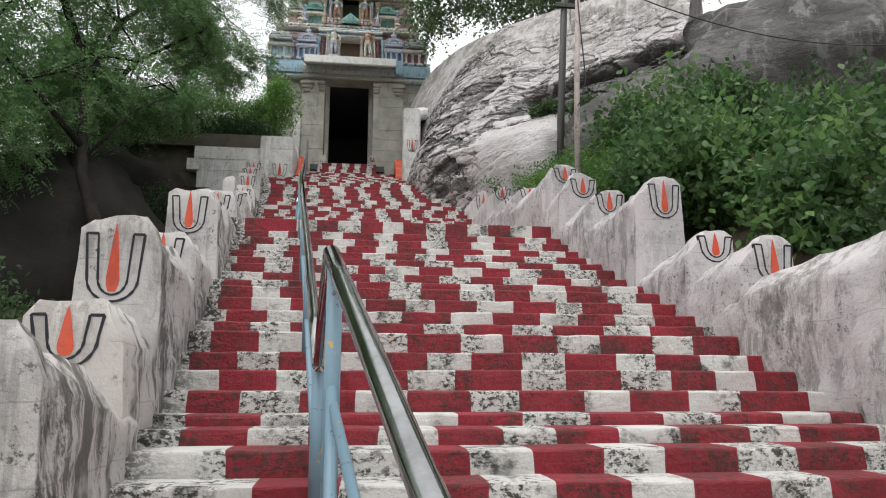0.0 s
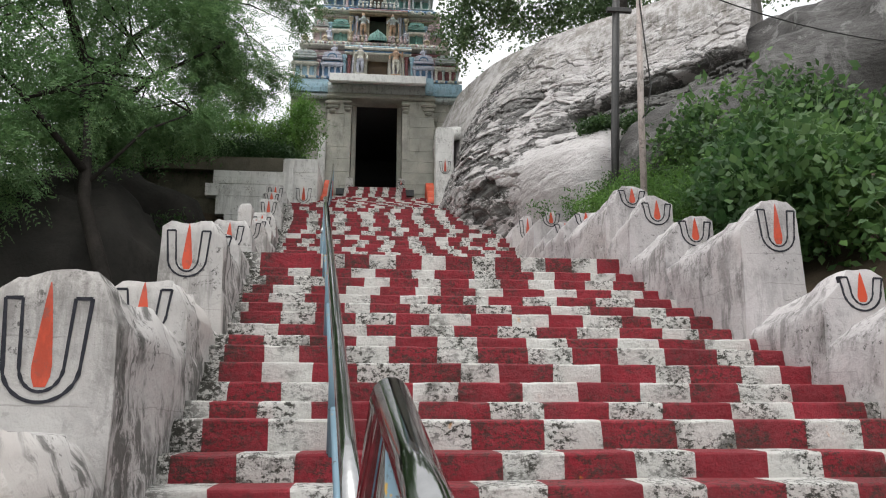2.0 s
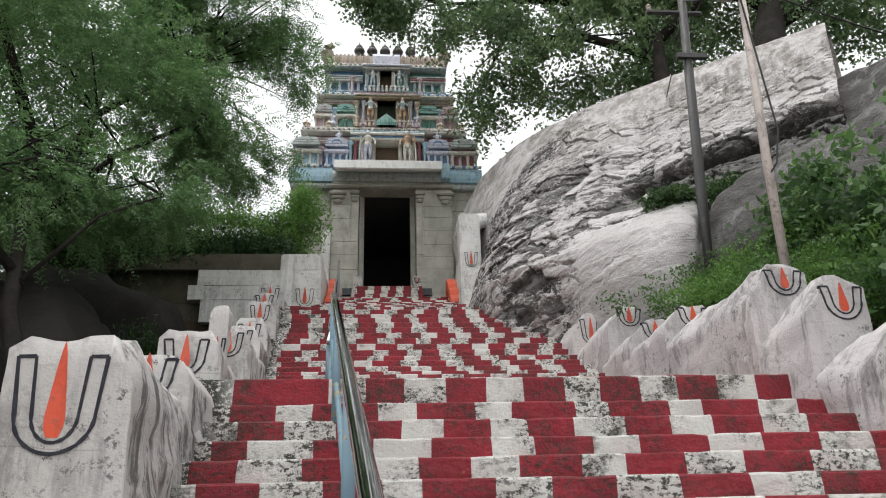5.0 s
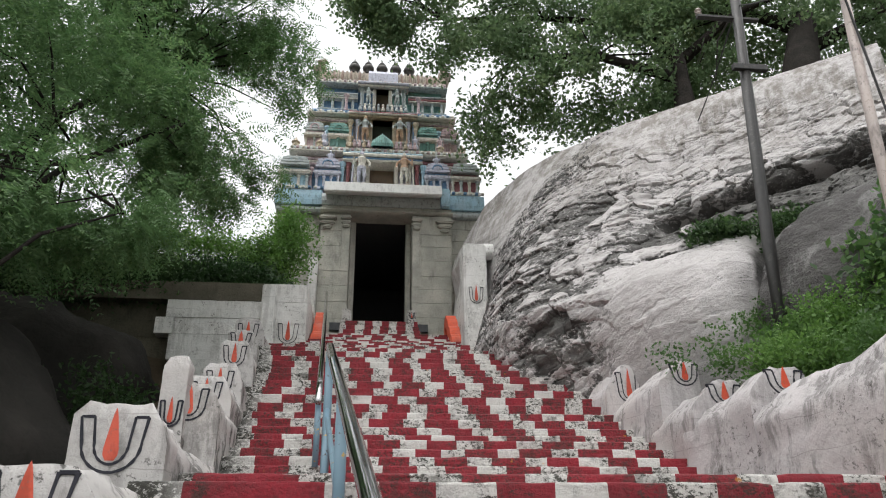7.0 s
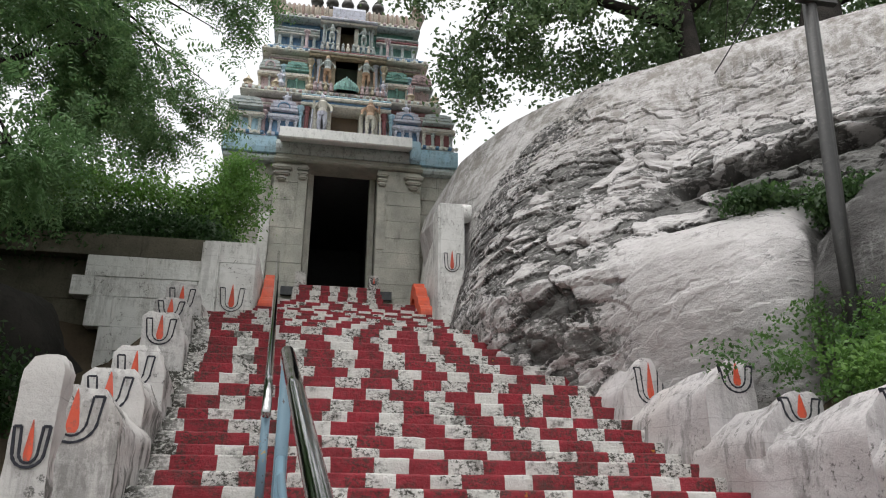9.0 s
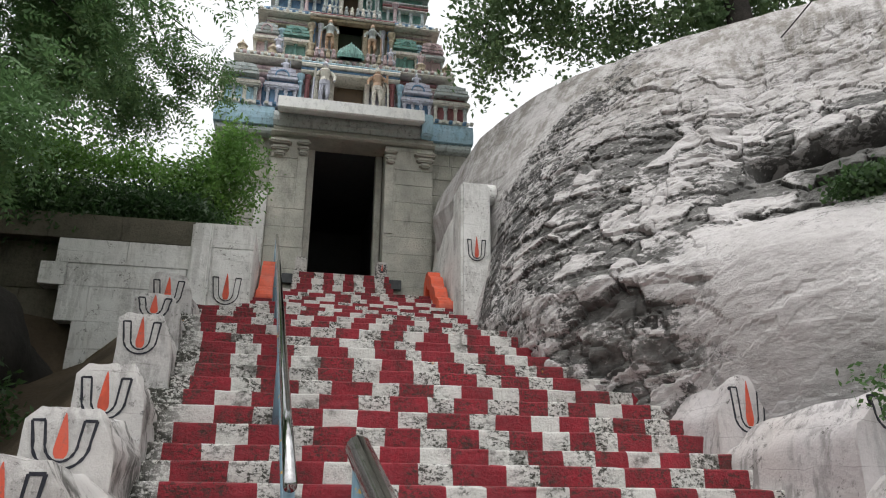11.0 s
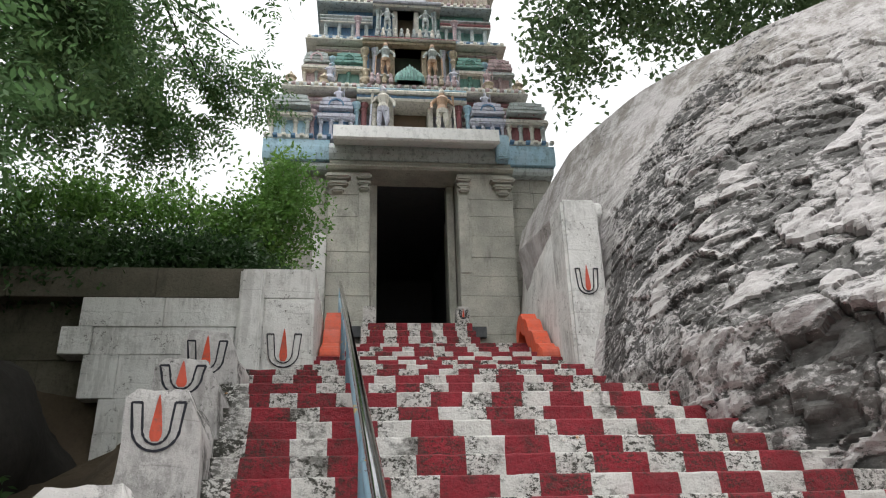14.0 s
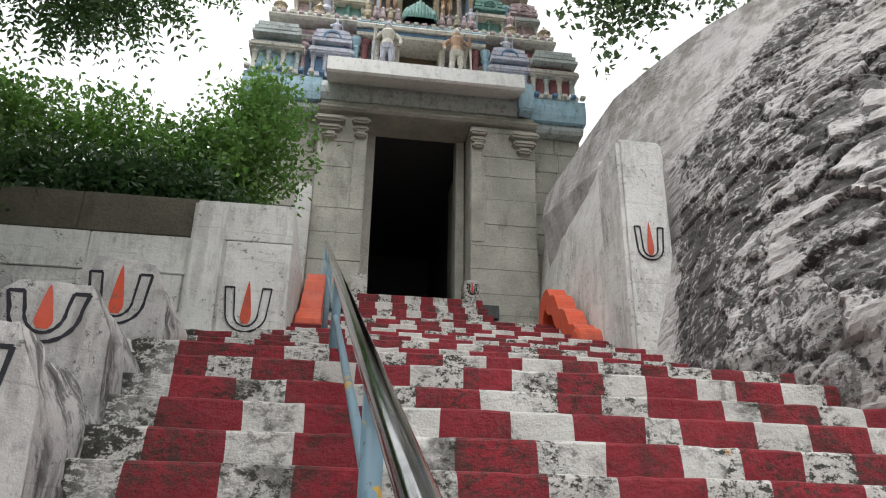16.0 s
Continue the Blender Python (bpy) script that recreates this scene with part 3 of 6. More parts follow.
# ---------------------------------------------------------------- ground sheet
def terrain(x, y):
    if y < 25:
        zs = np.interp(y, [-40, -8, -1.5, 3.9, 9.5, 12.7, 18.0, 23, 25], [-3.5, -1.0, -0.5, 1.1, 3.4, 3.9, 6.7, 8.6, 9.0])
    else:
        zs = np.interp(y, [25, 60, 300], [9.0, 7.0, -4.0])
    side = 0.0
    lx, rx = left_x(min(max(y, 0), 22)) - 0.35, right_x(min(max(y, 0), 22)) + 0.45
    if x < lx:
        d = lx - x
        side = -1.1 * min(d / 1.2, 1.0) + 0.03 * min(d, 30) + 0.35 * fbm((x * 0.3, y * 0.3, 2), 3)
        if y > 20.6:
            side += 1.3 * min(d / 1.0, 1.0)
    elif x > rx:
        d = x - rx
        side = 0.42 * min(d, 7) * (1 if y < 17 else 1) + 0.3 * fbm((x * 0.4, y * 0.4, 7), 3)
        side += 0.35 * min(d / 0.8, 1)
    else:
        side = -0.75
    far = math.hypot(x, y - 10)
    if far > 45:
        zs = zs + (-6 - zs) * min((far - 45) / 120, 1)
        side *= max(0.0, 1 - (far - 45) / 60)
    return float(zs + side)


gx = list(np.concatenate([-np.geomspace(1200, 14, 16), np.arange(-13.5, 16, 0.5), np.geomspace(16.5, 1200, 16)]))
gy = list(np.concatenate([10 - np.geomspace(1200, 22, 14), np.arange(-11.5, 30, 0.5), 10 + np.geomspace(21, 1200, 16)]))
bm = bmesh.new()
gv = [[bm.verts.new((x, y, terrain(x, y))) for x in gx] for y in gy]
for a, b in zip(gv, gv[1:]):
    for i in range(len(gx) - 1):
        bm.faces.new((a[i], a[i + 1], b[i + 1], b[i]))
solid("ground", bm, M_EARTH, "brown earth hillside under stairs and bushes", "ground", "structure", True)

# ---------------------------------------------------------------- stair
stair = thing("stairway", "stone stairway painted in red and white blocks, worn and stained", "stairs", kind="structure")
for i, (y, z, start, white, red) in enumerate(ROWS):
    nxt = ROWS[i + 1] if i + 1 < len(ROWS) else DOOR_ROWS[0]
    low = ROWS[i - 1][1] if i else -0.5
    if y < 18.5:
        x0, x1 = left_x(y) + 0.1, right_x(y) + 0.1
        if y > 12:
            x1 = right_x(y) + (0.1 if y < 15 else -0.1)
    else:
        x0, x1 = left_x(y) + 0.15, 2.95
        if y > 20.2:
            x0 = -1.0
    build_step(stair, x0, x1, y, z, nxt[0] - y, z - low, blocks_along(x0, x1, y, start, white, red, 0.3 if y < 18.5 else 0.12))
low = ROWS[-1][1]
for i, (y, z, start, white, red) in enumerate(DOOR_ROWS):
    nxt_y = DOOR_ROWS[i + 1][0] if i + 1 < len(DOOR_ROWS) else 24.6
    build_step(stair, -0.2, 1.82, y, z, nxt_y - y, z - low, blocks_of(-0.2, 1.82, start, white, red, 0.1))
    low = z


# ---------------------------------------------------------------- parapets
def merlon_mesh(w, depth, height, seed, foot=0.1, lean=(0, 0.0, 0.2), drop=0.0):
    """A plastered block: flat front, rounded shoulders, a battered foot. Front at y = 0, base at z = 0."""
    bm = bmesh.new()
    nx, ny, nz = 10, max(6, int(depth / 0.12)), max(12, int(height / 0.07))
    r = min(0.065, w * 0.2)

    def shape(u, v, t):
        # u, v, t in 0..1 across, along and up the block
        spread = 1 + foot * 2 / w * (1 - t) ** 1.5
        x, y, z = (u - 0.5) * w * spread, v * depth, t * height
        top = height - z
        if top < r:
            k1 = math.sqrt(max(0.0, 1 - (1 - top / r) ** 2))
            x = math.copysign(min(abs(x), w / 2 - r + r * k1), x) if abs(x) > w / 2 - r else x
            y = max(y, (r * 0.45) * (1 - k1))
        # the shoulder towards the stair slopes, and the top falls away to the back
        side, across, down = lean
        if side and top < down:
            limit = w / 2 - across * (1 - top / down)
            x = side * min(side * x, limit)
        z -= drop * v * t ** 4
        n1 = fbm((x * 2.2 + seed, y * 2.2, z * 2.2), 4)
        n2 = fbm((x * 9 + seed, y * 9, z * 9), 3)
        front = 0.0 if v == 0 else 1.0
        push = (0.045 * n1 + 0.014 * n2)
        x += push * (1 if u > 0.5 else -1) * (0.25 + 0.75 * front)
        z += (0.05 * n1 + 0.012 * n2) * (t ** 3)
        return Vector((x, y, z))

    grid = {}

    def vert(i, j, l, face=""):
        # the front keeps its own vertices, for a crisp arris
        if (i, j, l, face) not in grid:
            grid[(i, j, l, face)] = bm.verts.new(shape(i / nx, j / ny, l / nz))
        return grid[(i, j, l, face)]

    for l in range(nz):
        for i in range(nx):
            for j in (0, ny):
                e = "end" + str(j)
                bm.faces.new((vert(i, j, l, e), vert(i + 1, j, l, e), vert(i + 1, j, l + 1, e), vert(i, j, l + 1, e)))
        for j in range(ny):
            for i in (0, nx):
                bm.faces.new((vert(i, j, l), vert(i, j + 1, l), vert(i, j + 1, l + 1), vert(i, j, l + 1)))
    for i in range(nx):
        for j in range(ny):
            bm.faces.new((vert(i, j, nz), vert(i + 1, j, nz), vert(i + 1, j + 1, nz), vert(i, j + 1, nz)))
    return bm


def ribbon(bm, pts, width, y):
    """A flat painted line in x and z, with a little body."""
    n = len(pts)
    rows = []
    for i, (x, z) in enumerate(pts):
        ax, az = pts[max(i - 1, 0)]
        bx, bz = pts[min(i + 1, n - 1)]
        d = math.hypot(bx - ax, bz - az) or 1
        nx_, nz_ = -(bz - az) / d, (bx - ax) / d
        h = width / 2 * (1 + 0.16 * math.sin(i * 1.7) + 0.14 * math.sin(i * 4.1 + x * 9))
        rows.append([bm.verts.new((x + nx_ * h, y, z + nz_ * h)), bm.verts.new((x - nx_ * h, y, z - nz_ * h)),
                     bm.verts.new((x - nx_ * h, y + 0.03, z - nz_ * h)), bm.verts.new((x + nx_ * h, y + 0.03, z + nz_ * h))])
    for a, b in zip(rows, rows[1:]):
        for j in range(4):
            bm.faces.new((a[j], b[j], b[(j + 1) % 4], a[(j + 1) % 4]))
    bm.faces.new(rows[0])
    bm.faces.new(list(reversed(rows[-1])))
    return bm


def emblem(parent, w, h, x=0.0, z=0.0, y=-0.01, line=0.02):
    """The painted mark: a double U in black line round an orange flame."""
    outer, inner = [], []
    for i in range(25):
        a = math.pi + math.pi * i / 24
        outer.append((x + w / 2 * math.cos(a), z + w / 2 + w / 2 * math.sin(a) * 1.0))
        inner.append((x + w * 0.29 * math.cos(a), z + w / 2 + w * 0.36 * math.sin(a)))
    flare = w * 0.07
    lo = [(x - w / 2 - flare, z + h)] + outer + [(x + w / 2 + flare, z + h)]
    li = [(x - w * 0.29 - flare * 0.8, z + h)] + inner + [(x + w * 0.29 + flare * 0.8, z + h)]
    bm = bmesh.new()
    ribbon(bm, lo, line, y)
    ribbon(bm, li, line * 0.9, y + 0.001)
    for s in (-1, 1):
        ribbon(bm, [(x + s * (w / 2 + flare), z + h), (x + s * (w * 0.29 + flare * 0.8), z + h)], line, y + 0.002)
    part("painted_outline", bm, M_BLACK, parent, "black painted double U outline")
    bm = bmesh.new()
    left, right = [], []
    for i in range(11):
        t = i / 10
        half = w * 0.15 * min(1.0, 0.45 + t * 4.0) * (1 - t) ** 0.8 + 0.002
        left.append((x - half, z + w * 0.2 + t * (h * 1.16 - w * 0.2)))
        right.append((x + half, z + w * 0.2 + t * (h * 1.16 - w * 0.2)))
    f = [bm.verts.new((a, y + 0.003, b)) for a, b in left] , [bm.verts.new((a, y + 0.003, b)) for a, b in right]
    for i in range(10):
        bm.faces.new((f[0][i], f[1][i], f[1][i + 1], f[0][i + 1]))
    part("painted_flame", bm, M_FLAME, parent, "orange painted flame")


def parapet(name, label, line, blocks, face, wash, lean, drop):
    wall = thing(name, label, "parapet", kind="structure")
    for i, (y, mark, top, w) in enumerate(blocks):
        nxt = blocks[i + 1][0] if i + 1 < len(blocks) else y + 1.1
        x = line(y)
        base = terrain(x, y) - 0.4
        depth = nxt - y + 0.25
        bm = merlon_mesh(w, depth, top - base, i * 3.7 + len(name), 0.1, lean, drop if y > 2.5 else 0.35)
        slope = (line(nxt) - line(y)) / max(nxt - y, 0.1)
        ob = part("merlon", bm, wash, wall, smooth=True)
        ob.matrix_basis = pose(x, y, base, 0, 0, -math.degrees(math.atan(slope)) * 1.0 + face)
        if mark:
            h = max(0.2, (top - mark) * 0.8)
            emblem(ob, min(w * 0.62, 0.34), h, -0.3 * lean[0] * lean[1], mark - base, -0.005, 0.015)
    return wall


LEFT_BLOCKS = [(-2.6, 0, 0.45, 0.55), (-0.6, 0, 1.0, 0.55), (1.9, 0, 1.72, 0.52), (3.18, 1.58, 1.92, 0.5), (4.05, 2.03, 2.58, 0.5), (5.75, 2.5, 2.88, 0.5), (7.2, 3.17, 3.68, 0.52), (8.75, 3.66, 3.98, 0.5),
               (9.95, 4.05, 4.42, 0.5), (12.55, 4.8, 5.15, 0.46), (13.6, 5.13, 5.45, 0.46), (14.75, 5.5, 5.86, 0.46), (16.25, 6.23, 6.6, 0.46), (17.0, 6.73, 7.0, 0.46), (18.2, 7.16, 7.55, 0.5)]
RIGHT_BLOCKS = [(-2.4, 0, 0.9, 0.6), (0.2, 0, 1.8, 0.6), (2.4, 0, 2.8, 0.6), (5.3, 2.44, 2.88, 0.55), (6.2, 2.8, 3.13, 0.55), (7.17, 3.5, 4.0, 0.6), (8.65, 3.9, 4.26, 0.6),
                (9.55, 4.39, 4.74, 0.6), (10.25, 4.82, 5.12, 0.62), (12.0, 4.98, 5.27, 0.6), (13.0, 5.08, 5.36, 0.6), (13.75, 5.47, 5.78, 0.5), (15.25, 5.58, 6.08, 0.5)]
parapet("parapet_west", "whitewashed stepped parapet with painted marks, stained black at its foot", left_x, LEFT_BLOCKS, -1.5, M_WASH, (1, 0.11, 0.2), 0.06)
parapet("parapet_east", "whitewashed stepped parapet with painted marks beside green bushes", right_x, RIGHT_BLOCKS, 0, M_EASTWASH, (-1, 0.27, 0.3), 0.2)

# a lone stone post standing outside the west parapet
post = thing("stone_post", "rough whitewashed stone post with a painted mark", "post", at=(-1.08, 11.72, 3.0))
bm = merlon_mesh(0.19, 0.2, 2.15, 41.0, 0.08)
pb = part("shaft", bm, M_WASH, post, smooth=True)
emblem(pb, 0.15, 0.2, 0.0, 1.60, -0.012, 0.013)


# ---------------------------------------------------------------- painted rock
def rock_q(s, z):
    soft = math.log1p(math.exp(min(40, 3 * (-(s + 8.7))))) / 3 * (0.85 + 0.25 * min(max((10.8 - z) / 1.5, 0), 1) * min(max((-s - 10.0) / 1.0, 0), 1))
    lean = 0.72 * (1 - 0.4 * min(max((-s - 8.7) / 3, 0), 1))
    q = 14.75 + soft + lean * max(0.0, z - 7.3)
    # the rounded bulge low on the east side, and the deep crevice above it
    bulge = math.exp(-((s + 5.7) / 1.5) ** 2) * math.exp(-((z - 6.6) / 1.25) ** 2)
    q -= 0.7 * bulge
    if s > -7.0:
        ledge = min((s + 7.0) / 0.5, 1.0)
        q += 0.4 * ledge * min(max((12.2 - z) / 1.4, 0.0), 1.0) / (1 + math.exp(-(z - 7.95 - 0.12 * (s + 6)) / 0.06))
    if s > -5.2 and z < 8.4:
        q += 1.3 * min((s + 5.2) / 0.7, 1.0) ** 2
    slit_z = 9.0 + 0.22 * (s + 6.1)
    if s > -6.6:
        q += 0.55 * math.exp(-((z - slit_z) / 0.12) ** 2) * min(1.0, (s + 6.6) / 0.3)
        q -= 0.2 * math.exp(-((z - slit_z - 0.4) / 0.3) ** 2)
    return q


def rock_point(s, z):
    q = rock_q(s, z)
    return Vector((0.77 * s + 0.64 * q, -0.64 * s + 0.77 * q, z)) / 1.0025


def wall_top(s):
    return 12.68 - 0.02 * abs(s + 6) - 0.3 * max(0.0, -s - 10.2) ** 1.3


def plates(u, seed):
    """Broken plates: each cell stands out or lies back by its own amount, with a groove round it."""
    d, c = noise.voronoi(u)
    h = noise.cell(c[0] * 3.1 + Vector((seed, 0, 0)))
    tilt = (u - c[0]).dot(Vector((noise.cell(c[0] * 5.3) - 0.5, 0.05 - 0.6 * noise.cell(c[0] * 7.7), 0)))
    groove = max(0.0, 1 - (d[1] - d[0]) / 0.09)
    return (h - 0.5) * 1.15 + 0.9 * tilt - 0.8 * groove


bm = bmesh.new()
loss = bm.verts.layers.float.new("paint_loss")
NS, NZ = 460, 310
cols = []
for i in range(NS + 1):
    s = -13.2 + 10.6 * i / NS
    col = []
    for j in range(NZ + 1):
        z = 4.6 + (wall_top(s) - 4.6) * j / NZ
        p = rock_point(s, z)
        masonry = min(max((z - (wall_top(s) - 1.15 + 0.25 * math.sin(s * 2.1))) / 0.35, 0), 1)
        smooth_flank = min(max((-10.6 + 0.7 * max(0.0, z - 9.9) - s) / 0.4, 0), 1)
        smooth_bulge = min(max((s + 7.4) / 0.6, 0), 1) * min(max((8.1 + 0.1 * (s + 6) - z) / 0.4, 0), 1)
        amp = (1 - 0.93 * masonry) * (1 - 0.7 * smooth_flank) * (1 - 0.86 * smooth_bulge) * (1 - 0.4 * min(max((z - 9.8) / 1.0, 0), 1)) * (1 - 0.45 * min(max((-s - 9.2) / 0.8, 0), 1))
        low = fbm(Vector((s * 0.5, z * 0.5, 3.0)), 4)
        # layers dip towards the east
        along, across = 0.93 * s + 0.37 * z, -0.37 * s + 0.93 * z
        warp = 0.5 * fbm(Vector((s * 0.9, z * 0.9, 8.0)), 4)
        big = plates(Vector((along * 0.95 + warp, across * 1.8 - warp, 0.5)), 1.0)
        small = plates(Vector((along * 2.3 + 2 * warp, across * 4.4 - 2 * warp, 2.5)), 4.0)
        grit = fbm(Vector((along * 3.0, across * 7.0, 1.0)), 4)
        d = amp * (0.15 * low + 0.05 * big + 0.036 * small + 0.032 * grit) + 0.010 * grit
        p = p + Vector((-0.64, -0.77, 0.15)) * d
        v = bm.verts.new(p)
        v[loss] = min(max(0.5 - 0.30 * big - 0.38 * small, 0.0), 1.0) * amp
        col.append(v)
    # coping of the masonry wall on top
    back = col[-1].co
    col.append(bm.verts.new(back + Vector((0.45, 0.5, 0.02))))
    col.append(bm.verts.new(back + Vector((0.5, 0.55, -2.2))))
    cols.append(col)
for a, b in zip(cols, cols[1:]):
    for j in range(len(a) - 1):
        bm.faces.new((a[j], b[j], b[j + 1], a[j + 1]))
solid("painted_rock", bm, M_ROCK, "huge layered boulder with flaking whitewash and a masonry wall on top", "rock", "structure", False)

# white panel and side wall where the rock meets the top flight
bm = bmesh.new()
box(bm, 2.52, 3.03, 20.35, 21.0, 6.9, 10.12, 0.04, 2)
wing = solid("wall_east", bm, M_WALLWASH, "whitewashed masonry pier with a painted mark beside the rock", "wall", "structure")
emblem(wing, 0.27, 0.36, 2.78, 8.72, 20.335, 0.011)
bm = bmesh.new()
sections = []
for y, tops in ((20.9, [(2.62, 6.9), (2.62, 8.2), (2.66, 9.2), (2.72, 10.15), (3.3, 10.3)]), (22.4, [(2.68, 6.9), (2.7, 8.6), (2.8, 9.9), (3.05, 11.0), (3.6, 11.3)]), (24.55, [(2.72, 6.9), (2.74, 9.2), (2.9, 10.6), (3.5, 12.3), (4.2, 12.5)])):
    sections.append([bm.verts.new((x, y, z)) for x, z in tops])
for a, b in zip(sections, sections[1:]):
    for j in range(4):
        bm.faces.new((a[j], b[j], b[j + 1], a[j + 1]))
bmesh.ops.subdivide_edges(bm, edges=bm.edges[:], cuts=5, use_grid_fill=True)
for v in bm.verts:
    v.co.x += 0.03 * fbm(v.co * 1.3, 4)
bmesh.ops.solidify(bm, geom=bm.faces[:], thickness=-0.3)
solid("wall_east_wing", bm, M_WALLWASH, "whitewashed side wall rising beside the top flight", "wall", "structure", True)

# ---------------------------------------------------------------- west terrace wall
west = thing("wall_west", "whitewashed stone block wall with bare grey blocks in its top course", "wall", kind="structure")
wall_rng = random.Random(3)
courses = [(5.9, 6.5), (6.5, 7.02), (7.02, 7.42), (7.42, 7.95), (7.95, 8.3), (8.3, 8.68), (8.68, 9.08)]
for ci, (z0, z1) in enumerate(courses):
    x = -0.78
    lim = -3.8 + (0.3 if z1 < 8.2 else 0.0) + (0.25 if z1 < 7.5 else 0) + (0.25 if z1 > 8.6 else 0)
    low_lim = lim
    lim = -7.5
    while x > lim:
        w = wall_rng.uniform(0.6, 1.25)
        x2 = max(x - w, lim - 0.12 * wall_rng.random())
        x2 = low_lim if x > low_lim > x2 and ci < 5 else x2
        bare = (ci == 6 and x2 < -2.4) or (ci == 5 and x2 < -3.75) or x2 < low_lim - 0.2
        back = 0.3 if x2 < low_lim - 0.2 and ci < 6 else 0.0
        ob = part("block", boxed(x2 + 0.002, x - 0.002, 20.5 + back + wall_rng.uniform(-0.012, 0.012), 21.1, z0 + 0.002, z1 - 0.002, 0.007, 2), M_DARKSTONE if bare else M_WALLWASH, west)
        x = x2
bm = boxed(-1.72, -1.42, 20.44, 20.9, 6.6, 9.06, 0.03, 2)
part("pilaster", bm, M_WALLWASH, west)
mark_plate = part("marked_panel", boxed(-1.40, -0.80, 20.47, 20.6, 7.0, 8.66, 0.02, 2), M_WALLWASH, west)
emblem(mark_plate, 0.37, 0.42, -1.13, 7.78, 20.455, 0.012)
bm = bmesh.new()
extrude_x(bm, [(20.62, 6.6), (24.5, 6.9), (24.5, 9.06), (20.62, 9.04)], -1.02, -0.78)
solid("wall_west_wing", bm, M_WALLWASH, "whitewashed wing wall rising from terrace wall to gateway", "wall", "structure")


bm = boxed(-1.12, -0.88, 24.3, 24.5, 8.6, 11.3, 0.03, 2)
solid("wall_west_strip", bm, M_WALLWASH, "whitewashed masonry strip against the gateway pier", "wall", "structure")


# ---------------------------------------------------------------- orange curled balustrades
def balustrade(x):
    """A rippled trunk that climbs from a scroll at its foot and hooks down at its head."""
    ob = thing("curled_balustrade", "orange painted stone balustrade curled like an elephant trunk", "balustrade", "curled balustrades beside the top steps", at=(x, 0, 0))
    line = []
    for i in range(31):
        t = i / 30
        line.append((21.72 + 1.12 * t, 8.2 + 0.92 * t + 0.045 * math.sin(t * math.pi * 6)))
    for i in range(1, 13):
        a = math.pi * 0.72 * i / 12
        line.append((22.84 + 0.3 * math.sin(a), 8.84 + 0.28 * math.cos(a)))
    upper, lower = [], []
    for i, (y, z) in enumerate(line):
        ay, az = line[max(i - 1, 0)]
        by, bz = line[min(i + 1, len(line) - 1)]
        d = math.hypot(by - ay, bz - az)
        half = 0.125 if i < 34 else 0.125 - 0.007 * (i - 34)
        upper.append((y - (bz - az) / d * half, z + (by - ay) / d * half))
        lower.append((y + (bz - az) / d * half, z - (by - ay) / d * half))
    bm = bmesh.new()
    a = [[bm.verts.new((sx, *p)) for p in row] for sx in (-0.12, 0.12) for row in (upper, lower)]
    for q in range(len(line) - 1):
        for u, v in ((0, 1), (1, 3), (3, 2), (2, 0)):
            bm.faces.new((a[u][q], a[u][q + 1], a[v][q + 1], a[v][q]))
    for q in (0, -1):
        bm.faces.new((a[0][q], a[1][q], a[3][q], a[2][q]))
    part("trunk", bm, M_ORANGE, ob)
    bm = bmesh.new()
    lathe(bm, [(0.15, -0.15), (0.2, -0.13), (0.2, 0.13), (0.15, 0.15)], 22)
    bmesh.ops.rotate(bm, cent=(0, 0, 0), matrix=Matrix.Rotation(radians(90), 3, "Y"), verts=bm.verts)
    bmesh.ops.translate(bm, vec=(0, 21.68, 8.17), verts=bm.verts)
    part("scroll", bm, M_ORANGE, ob)
    part("plinth", extrude_x(bmesh.new(), [(21.45, 7.6), (23.4, 7.6), (23.4, 8.62), (22.9, 8.7), (22.2, 8.36), (21.95, 7.98), (21.45, 7.96)], -0.15, 0.15), M_WALLWASH, ob)
    return ob


balustrade(-0.62)
balustrade(2.52)


# ---------------------------------------------------------------- gateway and tower
CX = 0.81
gate = thing("gate_tower", "stone temple gateway under a painted tiered tower with statues", "temple tower")


def moulding(name, mat, w0, w1, y_front, z0, z1, over=0.06, label="", parent=None, back=27.4):
    """A projecting band round the front of the tower, with a rolled edge."""
    h = z1 - z0
    prof = [(y_front, z0), (y_front - over * 0.5, z0), (y_front - over, z0 + h * 0.3), (y_front - over, z0 + h * 0.62), (y_front - over * 0.4, z1), (y_front, z1), (back, z1), (back, z0)]
    bm = extrude_x(bmesh.new(), prof, CX + w0, CX + w1)
    return part(name, bm, mat, parent or gate, label)


